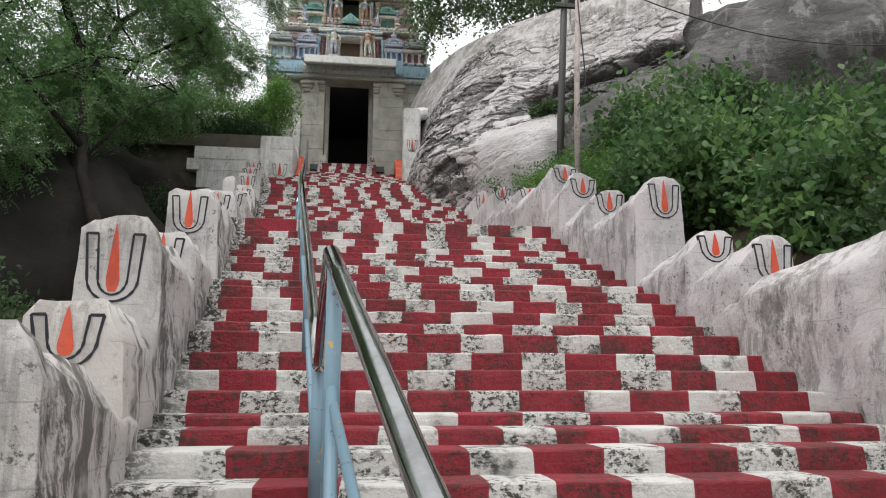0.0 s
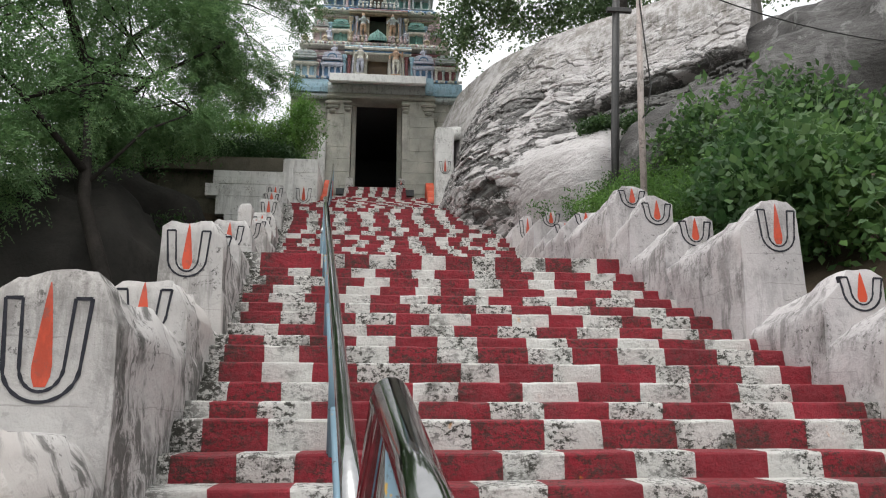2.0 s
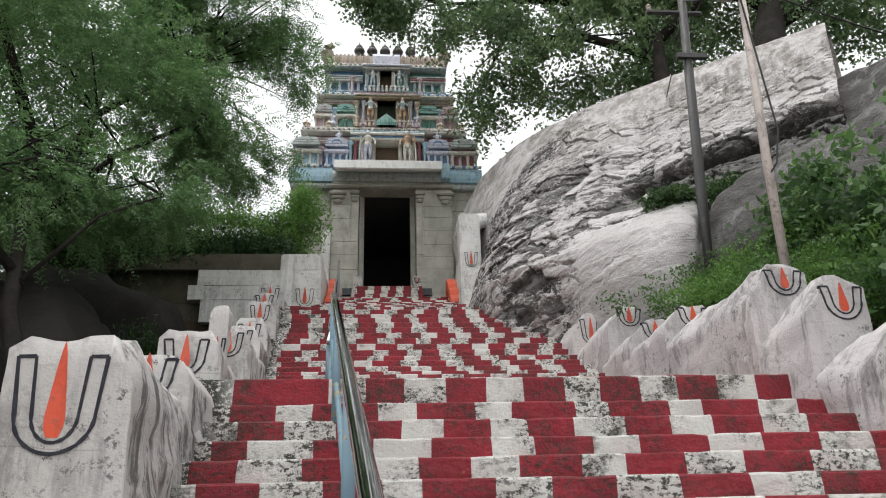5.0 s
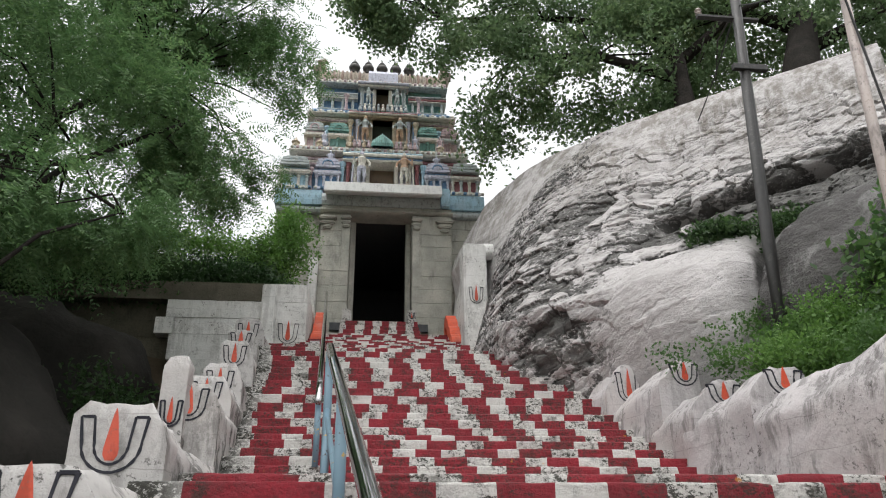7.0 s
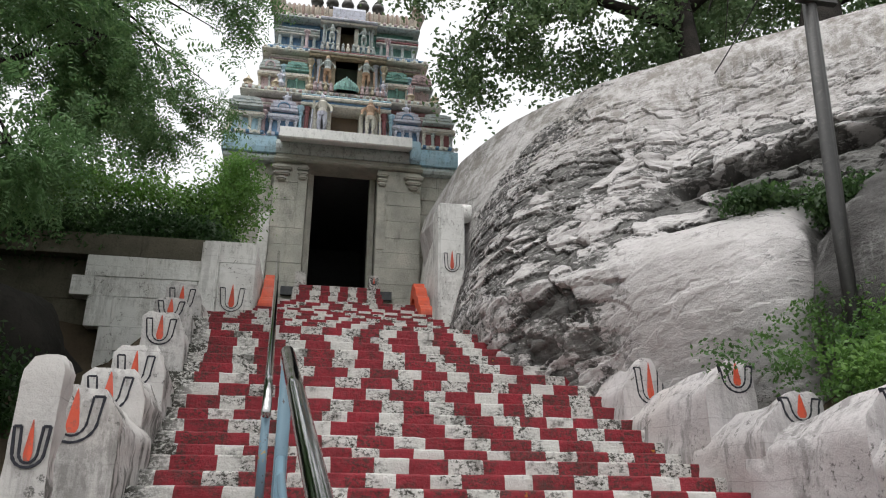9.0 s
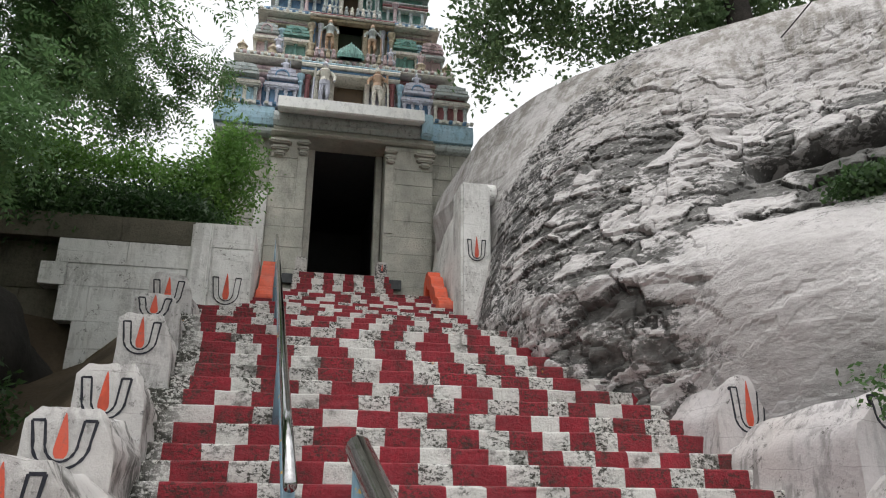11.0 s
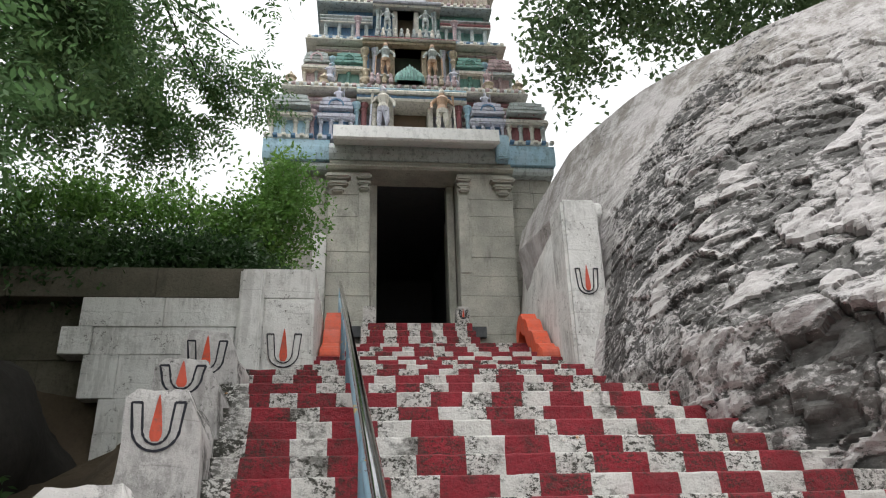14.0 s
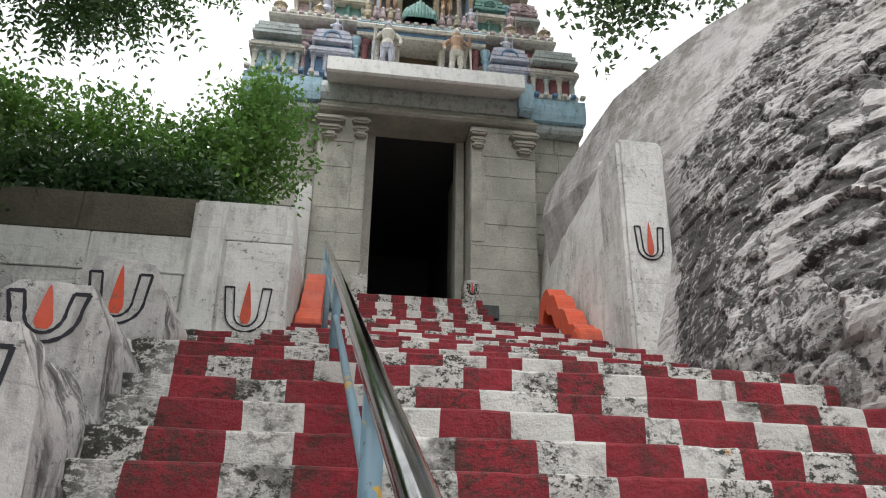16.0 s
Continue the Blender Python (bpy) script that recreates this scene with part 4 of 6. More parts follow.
# lower storey in bare granite, a deep passage with the doorway through it
Z0 = 8.5
for sx in (-1, 1):
    xa, xb = (CX - 1.68, CX - 0.87) if sx < 0 else (CX + 0.87, CX + 1.98)
    rngp = random.Random(5 + sx)
    pier = part("pier", boxed(xa + 0.02, xb - 0.02, 24.58, 27.2, Z0, 12.8), M_GREYSTONE, gate, "grey granite door pier")
    z = Z0
    while z < 12.65:
        h = rngp.uniform(0.34, 0.5)
        z1 = min(z + h, 12.76)
        part("stone_course", boxed(xa, xb, 24.52 + rngp.uniform(-0.008, 0.008), 24.9, z + 0.002, z1 - 0.002, 0.007, 1), M_GREYSTONE, pier)
        z = z1
    # slender pilaster on the pier with its bracket capital
    px = CX - 0.87 - 0.12 if sx < 0 else CX + 0.87 + 0.12
    part("pilaster", boxed(px - 0.11, px + 0.11, 24.502, 24.6, 11.0 if sx < 0 else 10.6, 12.28, 0.008), M_GREYSTONE, gate)
    for dz, w, d in ((12.3, 0.10, 0.10), (12.42, 0.13, 0.08), (12.54, 0.15, 0.14)):
        part("capital", boxed(px - w, px + w, 24.5 - d, 24.6, dz, dz + 0.1, 0.03, 2), M_GREYSTONE, gate)
    px = CX - 1.5 if sx < 0 else CX + 1.78
    for dz, w, d in ((12.24, 0.12, 0.12), (12.37, 0.2, 0.14), (12.5, 0.25, 0.2)):
        part("capital", boxed(px - w, px + w, 24.5 - d, 24.6, dz, dz + 0.11, 0.035, 2), M_GREYSTONE, gate)
    # recessed wall beyond the pier
    xa, xb = (CX - 3.0, CX - 1.68) if sx < 0 else (CX + 1.98, CX + 2.95)
    rngp = random.Random(9 + sx)
    rec = part("side_wall", boxed(xa + 0.01, xb - 0.01, 24.95, 27.2, Z0, 13.05), M_GREYSTONE, gate)
    z = 9.5
    while z < 12.9:
        z1 = min(z + rngp.uniform(0.3, 0.42), 12.95)
        x = xa
        while x < xb - 0.1:
            x1 = min(x + rngp.uniform(0.4, 0.7), xb)
            part("stone", boxed(x + 0.003, x1 - 0.003, 24.9 + rngp.uniform(-0.01, 0.01), 25.2, z + 0.003, z1 - 0.003, 0.012, 1), M_GREYSTONE, rec)
            x = x1
        z = z1
    # inner door frame set back in the passage
    fx = CX - 0.87 if sx < 0 else CX + 0.72
    part("door_jamb", boxed(fx, fx + 0.15, 25.15, 25.5, 9.4, 12.83, 0.01), M_GREYSTONE, gate)
    block = part("threshold_block", boxed(CX - 0.98 if sx < 0 else CX + 0.74, CX - 0.74 if sx < 0 else CX + 0.98, 24.3, 24.62, 9.3, 9.86, 0.02, 2), M_WHITE, gate, "small whitewashed block at the door")
    if sx > 0:
        emblem(block, 0.13, 0.16, CX + 0.86, 9.62, 24.288, 0.012)
# inside of the passage, its shade carried by the dark colour
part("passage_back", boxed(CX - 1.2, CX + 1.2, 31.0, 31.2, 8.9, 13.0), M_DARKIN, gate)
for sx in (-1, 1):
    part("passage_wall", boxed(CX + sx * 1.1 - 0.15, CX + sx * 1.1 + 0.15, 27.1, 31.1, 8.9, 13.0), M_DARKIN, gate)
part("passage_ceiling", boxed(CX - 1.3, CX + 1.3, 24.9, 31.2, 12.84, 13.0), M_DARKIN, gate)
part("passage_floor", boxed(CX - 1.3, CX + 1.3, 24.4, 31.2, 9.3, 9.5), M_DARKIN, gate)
part("door_lintel", boxed(CX - 0.88, CX + 0.88, 24.55, 25.2, 12.78, 12.97, 0.01), M_GREYSTONE, gate)
moulding("lintel_band", M_GREYSTONE, -1.72, 2.02, 24.5, 12.77, 12.88, 0.12, back=24.9)
moulding("lintel_band", M_GREYSTONE, -1.68, 1.98, 24.5, 12.88, 12.98, 0.04, back=24.9)
moulding("entablature", M_GREYPAINT, -1.7, 1.85, 24.5, 12.98, 13.35, 0.10, "grey green painted stone band", back=24.95)
moulding("base_band", M_BLUE, -3.03, -1.7, 24.62, 13.05, 13.5, 0.05, "pale blue painted band")
moulding("base_band", M_BLUE, 1.85, 2.97, 24.62, 13.05, 13.5, 0.05, "pale blue painted band")
moulding("string_course", M_GREYPAINT, -2.98, -1.7, 24.75, 12.86, 13.05, 0.1)
moulding("string_course", M_GREYPAINT, 1.85, 2.93, 24.75, 12.86, 13.05, 0.1)
part("bracket_block", boxed(CX + 1.66, CX + 1.93, 24.2, 24.8, 12.98, 13.52, 0.03, 2), M_BLUE, gate)
# projecting rain slab over the door
bm = bmesh.new()
extrude_x(bm, [(23.78, 13.05), (23.74, 13.08), (23.78, 13.36), (24.7, 13.72), (24.7, 13.4)], CX - 1.6, CX + 1.64)
part("rain_slab", bm, M_CANOPY, gate, "white painted sloping concrete rain slab")
part("tower_core", boxed(CX - 2.85, CX + 2.8, 25.0, 28.5, 13.0, 13.75), M_GREYPAINT, gate)


SHRINE_ROOF = ((0.47, 0.0), (0.40, 0.05), (0.44, 0.09), (0.36, 0.15), (0.39, 0.19), (0.25, 0.25), (0.28, 0.28), (0.12, 0.32), (0.1, 0.36))


def shrine_parts(x, y, z, w, h, wall, trim, roof, long=False):
    box_ = lambda a, b, c, d, e, f, bev=0.012: boxed(a, b, c, d, e, f, bev, 2)
    body = part("model_shrine", box_(x - w * 0.36, x + w * 0.36, y + 0.1, y + 0.6, z, z + h * 0.46), wall, gate, "small painted model shrine")
    part("shrine_base", box_(x - w * 0.5, x + w * 0.5, y - 0.02, y + 0.6, z, z + h * 0.08), trim, body)
    n = 3 if w < 0.75 else 4
    for i in range(n):
        px = x - w * 0.41 + w * 0.82 * i / (n - 1)
        bm = bmesh.new()
        lathe(bm, [(w * 0.065, 0), (w * 0.05, h * 0.05), (w * 0.045, h * 0.24), (w * 0.07, h * 0.28), (w * 0.055, h * 0.31), (w * 0.085, h * 0.34)], 8, px, y + 0.06, z + h * 0.08)
        part("pillar", bm, roof if i % 2 else trim, body)
    part("eave", box_(x - w * 0.53, x + w * 0.53, y - 0.07, y + 0.6, z + h * 0.42, z + h * 0.53, 0.03), trim, body)
    part("neck", box_(x - w * 0.4, x + w * 0.4, y + 0.03, y + 0.55, z + h * 0.53, z + h * 0.61), wall, body)
    bm = bmesh.new()
    prof = [(0.46, 0), (0.5, 0.03), (0.5, 0.07), (0.42, 0.09), (0.42, 0.13), (0.46, 0.16), (0.44, 0.22), (0.3, 0.29), (0.14, 0.32), (0.05, 0.34)]
    if long:
        pts = [(y + 0.3 - r_ * 0.6, z + h * (0.61 + q_)) for r_, q_ in prof] + [(y + 0.3 + r_ * 0.6, z + h * (0.61 + q_)) for r_, q_ in reversed(prof)]
        extrude_x(bm, pts, x - w * 0.46, x + w * 0.46)
    else:
        rings = []
        for (ra, qa), (rb_, qb) in zip(SHRINE_ROOF, SHRINE_ROOF[1:]):
            for q_ in (qa, qb):
                rings.append([bm.verts.new((x + sx * w * ra, y + 0.26 + sy * w * ra, z + h * (0.61 + q_))) for sx, sy in ((-1, -1), (1, -1), (1, 1), (-1, 1))])
        for q, (a, b) in enumerate(zip(rings, rings[1:])):
            for i in range(4):
                bm.faces.new((a[i], a[(i + 1) % 4], b[(i + 1) % 4], b[i])).material_index = 1 if q % 4 == 2 else 0
        bm.faces.new(rings[0])
        bm.faces.new(rings[-1])
    part("roof", bm, [roof, trim], body, smooth=False)
    bm = bmesh.new()
    lathe(bm, [(0.02, 0), (0.05, 0.03), (0.02, 0.06), (0.03, 0.09), (0.004, 0.15)], 8, x, y + 0.26, z + h * 0.97)
    part("finial", bm, trim, body)
    # horseshoe gable on the roof's face
    bm = bmesh.new()
    g = [(x + w * 0.2 * math.cos(a), z + h * 0.68 + w * 0.2 * math.sin(a)) for a in np.linspace(-0.5, math.pi + 0.5, 14)]
    ribbon(bm, g, 0.035, y - 0.08)
    part("gable_ring", bm, wall, body)


def statue(x, y, z, h, mat, seated=False, arm=1, cloth=None):
    """A plain standing figure in painted plaster, one mesh."""
    bm = bmesh.new()
    k1 = h
    if not seated:
        for s in (-1, 1):
            tube(bm, [(x + s * 0.06 * k1, y, z), (x + s * 0.075 * k1, y - 0.01, z + 0.24 * k1), (x + s * 0.05 * k1, y, z + 0.48 * k1)], [0.045 * k1, 0.05 * k1, 0.07 * k1], 8)
        lathe(bm, [(0.10 * k1, 0.42 * k1), (0.12 * k1, 0.5 * k1), (0.085 * k1, 0.6 * k1), (0.13 * k1, 0.74 * k1), (0.10 * k1, 0.79 * k1), (0.04 * k1, 0.81 * k1)], 10, x, y, z)
    else:
        lathe(bm, [(0.22 * k1, 0), (0.26 * k1, 0.1 * k1), (0.2 * k1, 0.24 * k1), (0.12 * k1, 0.35 * k1), (0.16 * k1, 0.62 * k1), (0.12 * k1, 0.74 * k1), (0.05 * k1, 0.79 * k1)], 10, x, y, z)
    lathe(bm, [(0.02 * k1, 0.79 * k1), (0.055 * k1, 0.82 * k1), (0.062 * k1, 0.87 * k1), (0.07 * k1, 0.90 * k1), (0.05 * k1, 0.95 * k1), (0.015 * k1, 1.0 * k1)], 10, x, y, z)
    for s in (-1, 1):
        up = 0.16 * k1 if s == arm else -0.12 * k1
        tube(bm, [(x + s * 0.12 * k1, y, z + 0.74 * k1), (x + s * 0.21 * k1, y - 0.03, z + 0.62 * k1), (x + s * 0.2 * k1, y - 0.09, z + 0.62 * k1 + up)], [0.04 * k1, 0.034 * k1, 0.026 * k1], 7)
    tube(bm, [(x + arm * 0.24 * k1, y - 0.05, z), (x + arm * 0.22 * k1, y - 0.06, z + 0.55 * k1)], 0.018 * k1, 6)
    box(bm, x - 0.15 * k1, x + 0.15 * k1, y - 0.08, y + 0.1, z - 0.03, z + 0.02)
    for f in bm.faces:
        up = (f.calc_center_median().z - z) / h
        f.material_index = 1 if 0.08 < up < 0.52 or up > 0.88 else 0
    return solid("statue", bm, [mat, cloth or mat], "painted plaster guardian statue on the tower", "statue", smooth=False, group="statues on the tower")


def window_bay(x0, x1, y, z0, z1, frame_mat, shutter):
    """A dark opening with pillars at its sides and bands above."""
    # plain sheet at the back; its colour carries the dark inside
    f = part("opening_back", boxed(x0, x1, y + 0.3, y + 0.35, z0, z1), shutter, gate)
    for s in (x0 - 0.07, x1 + 0.07):
        bm = boxed(s - 0.06, s + 0.06, y - 0.02, y + 0.5, z0, z1, 0.012)
        part("bay_pillar", bm, frame_mat, gate)
    part("bay_lintel", boxed(x0 - 0.2, x1 + 0.2, y - 0.06, y + 0.5, z1, z1 + 0.07, 0.015), M_CREAM, gate)


# tier one
part("tier_wall", boxed(CX - 2.6, CX - 0.42, 25.3, 28.2, 13.7, 14.95), M_LILAC, gate)
part("tier_wall", boxed(CX + 0.42, CX + 2.5, 25.3, 28.2, 13.7, 14.95), M_LILAC, gate)
part("tier_wall", boxed(CX - 0.5, CX + 0.5, 25.55, 28.2, 13.7, 14.95), M_OCHRE, gate)
for x, w, mats in ((-2.55, 0.9, (M_BLUE, M_CREAM, M_GREYPAINT)), (-1.6, 0.75, (M_DEEPBLUE, M_LILAC, M_LILAC)), (1.62, 0.75, (M_DEEPBLUE, M_LILAC, M_LILAC)), (2.45, 0.9, (M_MAROON, M_CREAM, M_GREYPAINT))):
    shrine_parts(CX + x, 24.72, 13.6, w, 1.15, *mats)
for x in (-2.05, 2.05):
    part("niche", boxed(CX + x - 0.16, CX + x + 0.16, 24.98, 25.4, 13.6, 14.3, 0.01), M_DEEPBLUE, gate)
for x in (-1.55, 1.6):
    statue(CX + x, 24.85, 14.48, 0.5, M_LILAC, True)
window_bay(CX - 0.37, CX + 0.34, 24.98, 13.7, 14.72, M_CREAM, M_WINBROWN)
for x, m in ((-1.02, M_MAROON), (-0.8, M_CREAM), (0.8, M_CREAM), (1.02, M_MAROON)):
    bm = bmesh.new()
    lathe(bm, [(0.09, 0), (0.06, 0.08), (0.055, 0.62), (0.08, 0.68), (0.06, 0.72), (0.1, 0.8), (0.1, 0.84)], 10, CX + x, 24.9, 13.75)
    part("bay_column", bm, m, gate)
for x, a in ((-0.62, -1), (0.63, 1)):
    statue(CX + x, 24.66, 13.78, 1.12, M_CREAM if a < 0 else M_SKIN, False, a, M_LILAC if a < 0 else M_CREAM)
for i, (z0, z1, m, o) in enumerate(((14.6, 14.68, M_CREAM, 0.05), (14.68, 14.76, M_DEEPBLUE, 0.03), (14.76, 14.86, M_CREAM, 0.09), (14.86, 14.94, M_BLUE, 0.04))):
    part("bay_band", extrude_x(bmesh.new(), [(24.9, z0), (24.78 - o, z0), (24.76 - o, (z0 + z1) / 2), (24.8 - o, z1), (26, z1), (26, z0)], CX - 1.18, CX + 1.18), m, gate)
for sx, xa, xb in ((-1, -2.45, -1.2), (1, 1.2, 2.4)):
    for z0, z1, m in ((14.62, 14.7, M_PINK), (14.7, 14.78, M_CREAM), (14.78, 14.9, M_MAROON if sx > 0 else M_PINK)):
        moulding("tier_band", m, xa, xb, 25.15, z0, z1, 0.06)
moulding("cornice", M_CREAM, -2.78, 2.58, 24.95, 14.94, 15.03, 0.10)
moulding("cornice", M_GREYPAINT, -2.7, 2.5, 25.0, 15.03, 15.17, 0.04)
moulding("cornice", M_OCHRE, -2.6, 2.4, 25.1, 15.17, 15.25, 0.05)
# ornaments that stand up from the cornice ends
for x in (-2.62, 2.42, -1.9, 1.75):
    bm = bmesh.new()
    lathe(bm, [(0.05, 0), (0.13, 0.05), (0.1, 0.15), (0.14, 0.2), (0.05, 0.3), (0.01, 0.38)], 8, CX + x, 25.1, 15.15)
    part("cornice_ornament", bm, M_OCHRE, gate)

# thin painted bands on the walls behind the shrines
def banded(xa, xb, y, z0, z1, mats):
    n = len(mats)
    for i, m in enumerate(mats):
        za = z0 + (z1 - z0) * i / n
        moulding("wall_band", m, xa, xb, y, za, za + (z1 - z0) / n * 0.85, 0.03 + 0.05 * (i % 2))


banded(-2.5, -1.15, 25.28, 14.0, 14.6, (M_GREYPAINT, M_CREAM, M_LILAC, M_CREAM, M_BLUE))
banded(1.15, 2.42, 25.28, 14.0, 14.6, (M_GREYPAINT, M_CREAM, M_LILAC, M_CREAM, M_PINK))
banded(-2.12, -1.05, 25.72, 15.75, 16.36, (M_CREAM, M_GREYPAINT, M_BLUE, M_CREAM, M_GREYPAINT))
banded(1.03, 2.04, 25.72, 15.75, 16.36, (M_CREAM, M_GREYPAINT, M_LILAC, M_CREAM, M_GREYPAINT))

# tier two
part("tier_wall", boxed(CX - 2.2, CX - 0.36, 25.75, 28.0, 15.2, 16.75), M_LILAC, gate)
part("tier_wall", boxed(CX + 0.36, CX + 2.1, 25.75, 28.0, 15.2, 16.75), M_CREAM, gate)
part("tier_wall", boxed(CX - 0.4, CX + 0.4, 26.0, 28.0, 15.2, 16.75), M_GREEN, gate)
for x, w, mats in ((-2.1, 0.62, (M_PINK, M_CREAM, M_GREYPAINT)), (-1.38, 0.68, (M_GREEN, M_CREAM, M_GREEN)), (1.38, 0.68, (M_GREEN, M_CREAM, M_GREEN)), (2.08, 0.62, (M_PINK, M_GREYPAINT, M_PINK))):
    shrine_parts(CX + x, 25.3, 15.25, w, 1.12, *mats)
window_bay(CX - 0.33, CX + 0.27, 25.4, 15.55, 16.45, M_OCHRE, M_WINGREEN)
for x, m in ((-0.98, M_DEEPBLUE), (-0.8, M_LILAC), (0.78, M_LILAC), (0.96, M_DEEPBLUE)):
    bm = bmesh.new()
    lathe(bm, [(0.08, 0), (0.055, 0.08), (0.05, 0.7), (0.075, 0.76), (0.06, 0.8), (0.09, 0.9)], 10, CX + x, 25.35, 15.5)
    part("bay_column", bm, m, gate)
for x, a, m in ((-0.56, -1, M_CREAM), (0.5, 1, M_CREAM)):
    statue(CX + x, 25.15, 15.5, 0.95, M_GREYPAINT, False, a, M_SKIN)
for x, m in ((-1.0, M_OCHRE), (0.98, M_LILAC), (-1.78, M_LILAC), (1.74, M_PINK)):
    statue(CX + x, 25.12, 15.3, 0.5, m, True)
# row of small figures and the green crest under the opening
for i in range(15):
    x = -1.0 + i * 0.14
    bm = bmesh.new()
    lathe(bm, [(0.055, 0), (0.06, 0.08), (0.035, 0.14), (0.05, 0.2), (0.015, 0.26)], 7, CX + x, 24.98, 15.22)
    part("crest_figure", bm, M_PINK if i % 3 else M_OCHRE, gate)
for i in range(9):
    a = -1 + i / 4
    bm = bmesh.new()
    lathe(bm, [(0.09, 0), (0.1, 0.1), (0.06, 0.2 + 0.16 * (1 - abs(a))), (0.01, 0.27 + 0.2 * (1 - abs(a)))], 8, CX - 0.03 + a * 0.24, 24.92, 15.22)
    part("crest_leaf", bm, M_GREEN, gate, "sea green plaster crest leaf")
for z0, z1, m, o in ((16.45, 16.53, M_OCHRE, 0.06), (16.53, 16.6, M_CREAM, 0.1), (16.6, 16.68, M_MAROON, 0.04)):
    part("bay_band", extrude_x(bmesh.new(), [(25.4, z0), (25.25 - o, z0), (25.23 - o, (z0 + z1) / 2), (25.27 - o, z1), (26.4, z1), (26.4, z0)], CX - 1.08, CX + 1.06), m, gate)
for sx, xa, xb in ((-1, -2.15, -1.08), (1, 1.06, 2.08)):
    for z0, z1, m in ((16.38, 16.45, M_OCHRE), (16.45, 16.52, M_PINK), (16.52, 16.6, M_CREAM)):
        moulding("tier_band", m, xa, xb, 25.6, z0, z1, 0.06)
moulding("cornice", M_CREAM, -2.38, 2.28, 25.45, 16.62, 16.7, 0.1)
moulding("cornice", M_GREYPAINT, -2.3, 2.2, 25.5, 16.7, 16.82, 0.04)
moulding("cornice", M_DEEPBLUE, -2.25, 2.15, 25.58, 16.82, 16.9, 0.05)

# tier three
part("tier_wall", boxed(CX - 1.95, CX - 0.28, 26.05, 27.8, 16.85, 18.1), M_DEEPBLUE, gate)
part("tier_wall", boxed(CX + 0.24, CX + 1.9, 26.05, 27.8, 16.85, 18.1), M_GREEN, gate)
part("tier_wall", boxed(CX - 0.3, CX + 0.3, 26.25, 27.8, 16.85, 18.1), M_OCHRE, gate)
for sx, xa, xb in ((-1, -2.12, -0.85), (1, 0.8, 2.05)):
    for z0, z1, m in ((16.95, 17.03, M_BLUE), (17.03, 17.1, M_DEEPBLUE), (17.1, 17.2, M_GREYPAINT), (17.55, 17.62, M_CREAM), (17.62, 17.72, M_MAROON if sx > 0 else M_GREYPAINT), (17.72, 17.82, M_GREYPAINT)):
        moulding("tier_band", m, xa, xb, 25.95, z0, z1, 0.09)
    for q in range(4):
        bm = bmesh.new()
        lathe(bm, [(0.06, 0), (0.05, 0.04), (0.045, 0.28), (0.065, 0.33)], 8, CX + xa + 0.15 + q * (xb - xa - 0.3) / 3, 25.95, 17.2)
        part("small_column", bm, M_GREYPAINT, gate)
window_bay(CX - 0.24, CX + 0.14, 25.85, 17.3, 17.95, M_CREAM, M_WINBROWN)
for x in (-0.5, 0.42):
    statue(CX + x, 25.7, 17.2, 0.72, M_GREYPAINT, False, -1 if x < 0 else 1)
for x, m in ((-0.72, M_GREYPAINT), (0.66, M_GREYPAINT)):
    bm = bmesh.new()
    lathe(bm, [(0.07, 0), (0.05, 0.06), (0.045, 0.6), (0.07, 0.66), (0.08, 0.74)], 8, CX + x, 25.85, 17.25)
    part("bay_column", bm, m, gate)
for i in range(11):
    bm = bmesh.new()
    lathe(bm, [(0.055, 0), (0.06, 0.08), (0.03, 0.14), (0.045, 0.2), (0.01, 0.26)], 7, CX - 0.75 + i * 0.145, 25.5, 16.9)
    part("crest_figure", bm, M_CREAM if i % 2 else M_GREYPAINT, gate)
for z0, z1, m, o in ((17.95, 18.03, M_CREAM, 0.05), (18.03, 18.12, M_LILAC, 0.1)):
    part("bay_band", extrude_x(bmesh.new(), [(25.9, z0), (25.72 - o, z0), (25.7 - o, (z0 + z1) / 2), (25.74 - o, z1), (26.6, z1), (26.6, z0)], CX - 0.85, CX + 0.8), m, gate)
moulding("cornice", M_GREYPAINT, -2.2, 2.08, 25.85, 18.05, 18.15, 0.1)
moulding("cornice", M_CREAM, -2.1, 1.98, 25.9, 18.15, 18.28, 0.03)

# rows of small blocks under the cornices and thin pilasters between the shrines
block_mesh = mesh_of("dentil", boxed(-0.045, 0.045, -0.05, 0.06, -0.035, 0.035, 0.012), M_CREAM)
warm_mesh = mesh_of("dentil", boxed(-0.045, 0.045, -0.05, 0.06, -0.035, 0.035, 0.012), M_PINK)
cool_mesh = mesh_of("dentil", boxed(-0.045, 0.045, -0.05, 0.06, -0.035, 0.035, 0.012), M_DEEPBLUE)
for x0, x1, y, z, meshes in ((-2.7, 2.5, 24.93, 15.1, (block_mesh, warm_mesh)), (-2.3, 2.2, 25.45, 16.76, (block_mesh, cool_mesh)), (-2.1, 2.0, 25.83, 18.22, (block_mesh, warm_mesh)), (-2.98, -1.72, 24.55, 13.56, (block_mesh, cool_mesh)), (1.9, 2.92, 24.55, 13.56, (block_mesh, cool_mesh))):
    n = int((x1 - x0) / 0.16)
    for i in range(n + 1):
        d = new("dentil", meshes[i % 2])
        d.parent = gate
        d.matrix_basis = pose(CX + x0 + (x1 - x0) * i / n, y, z)
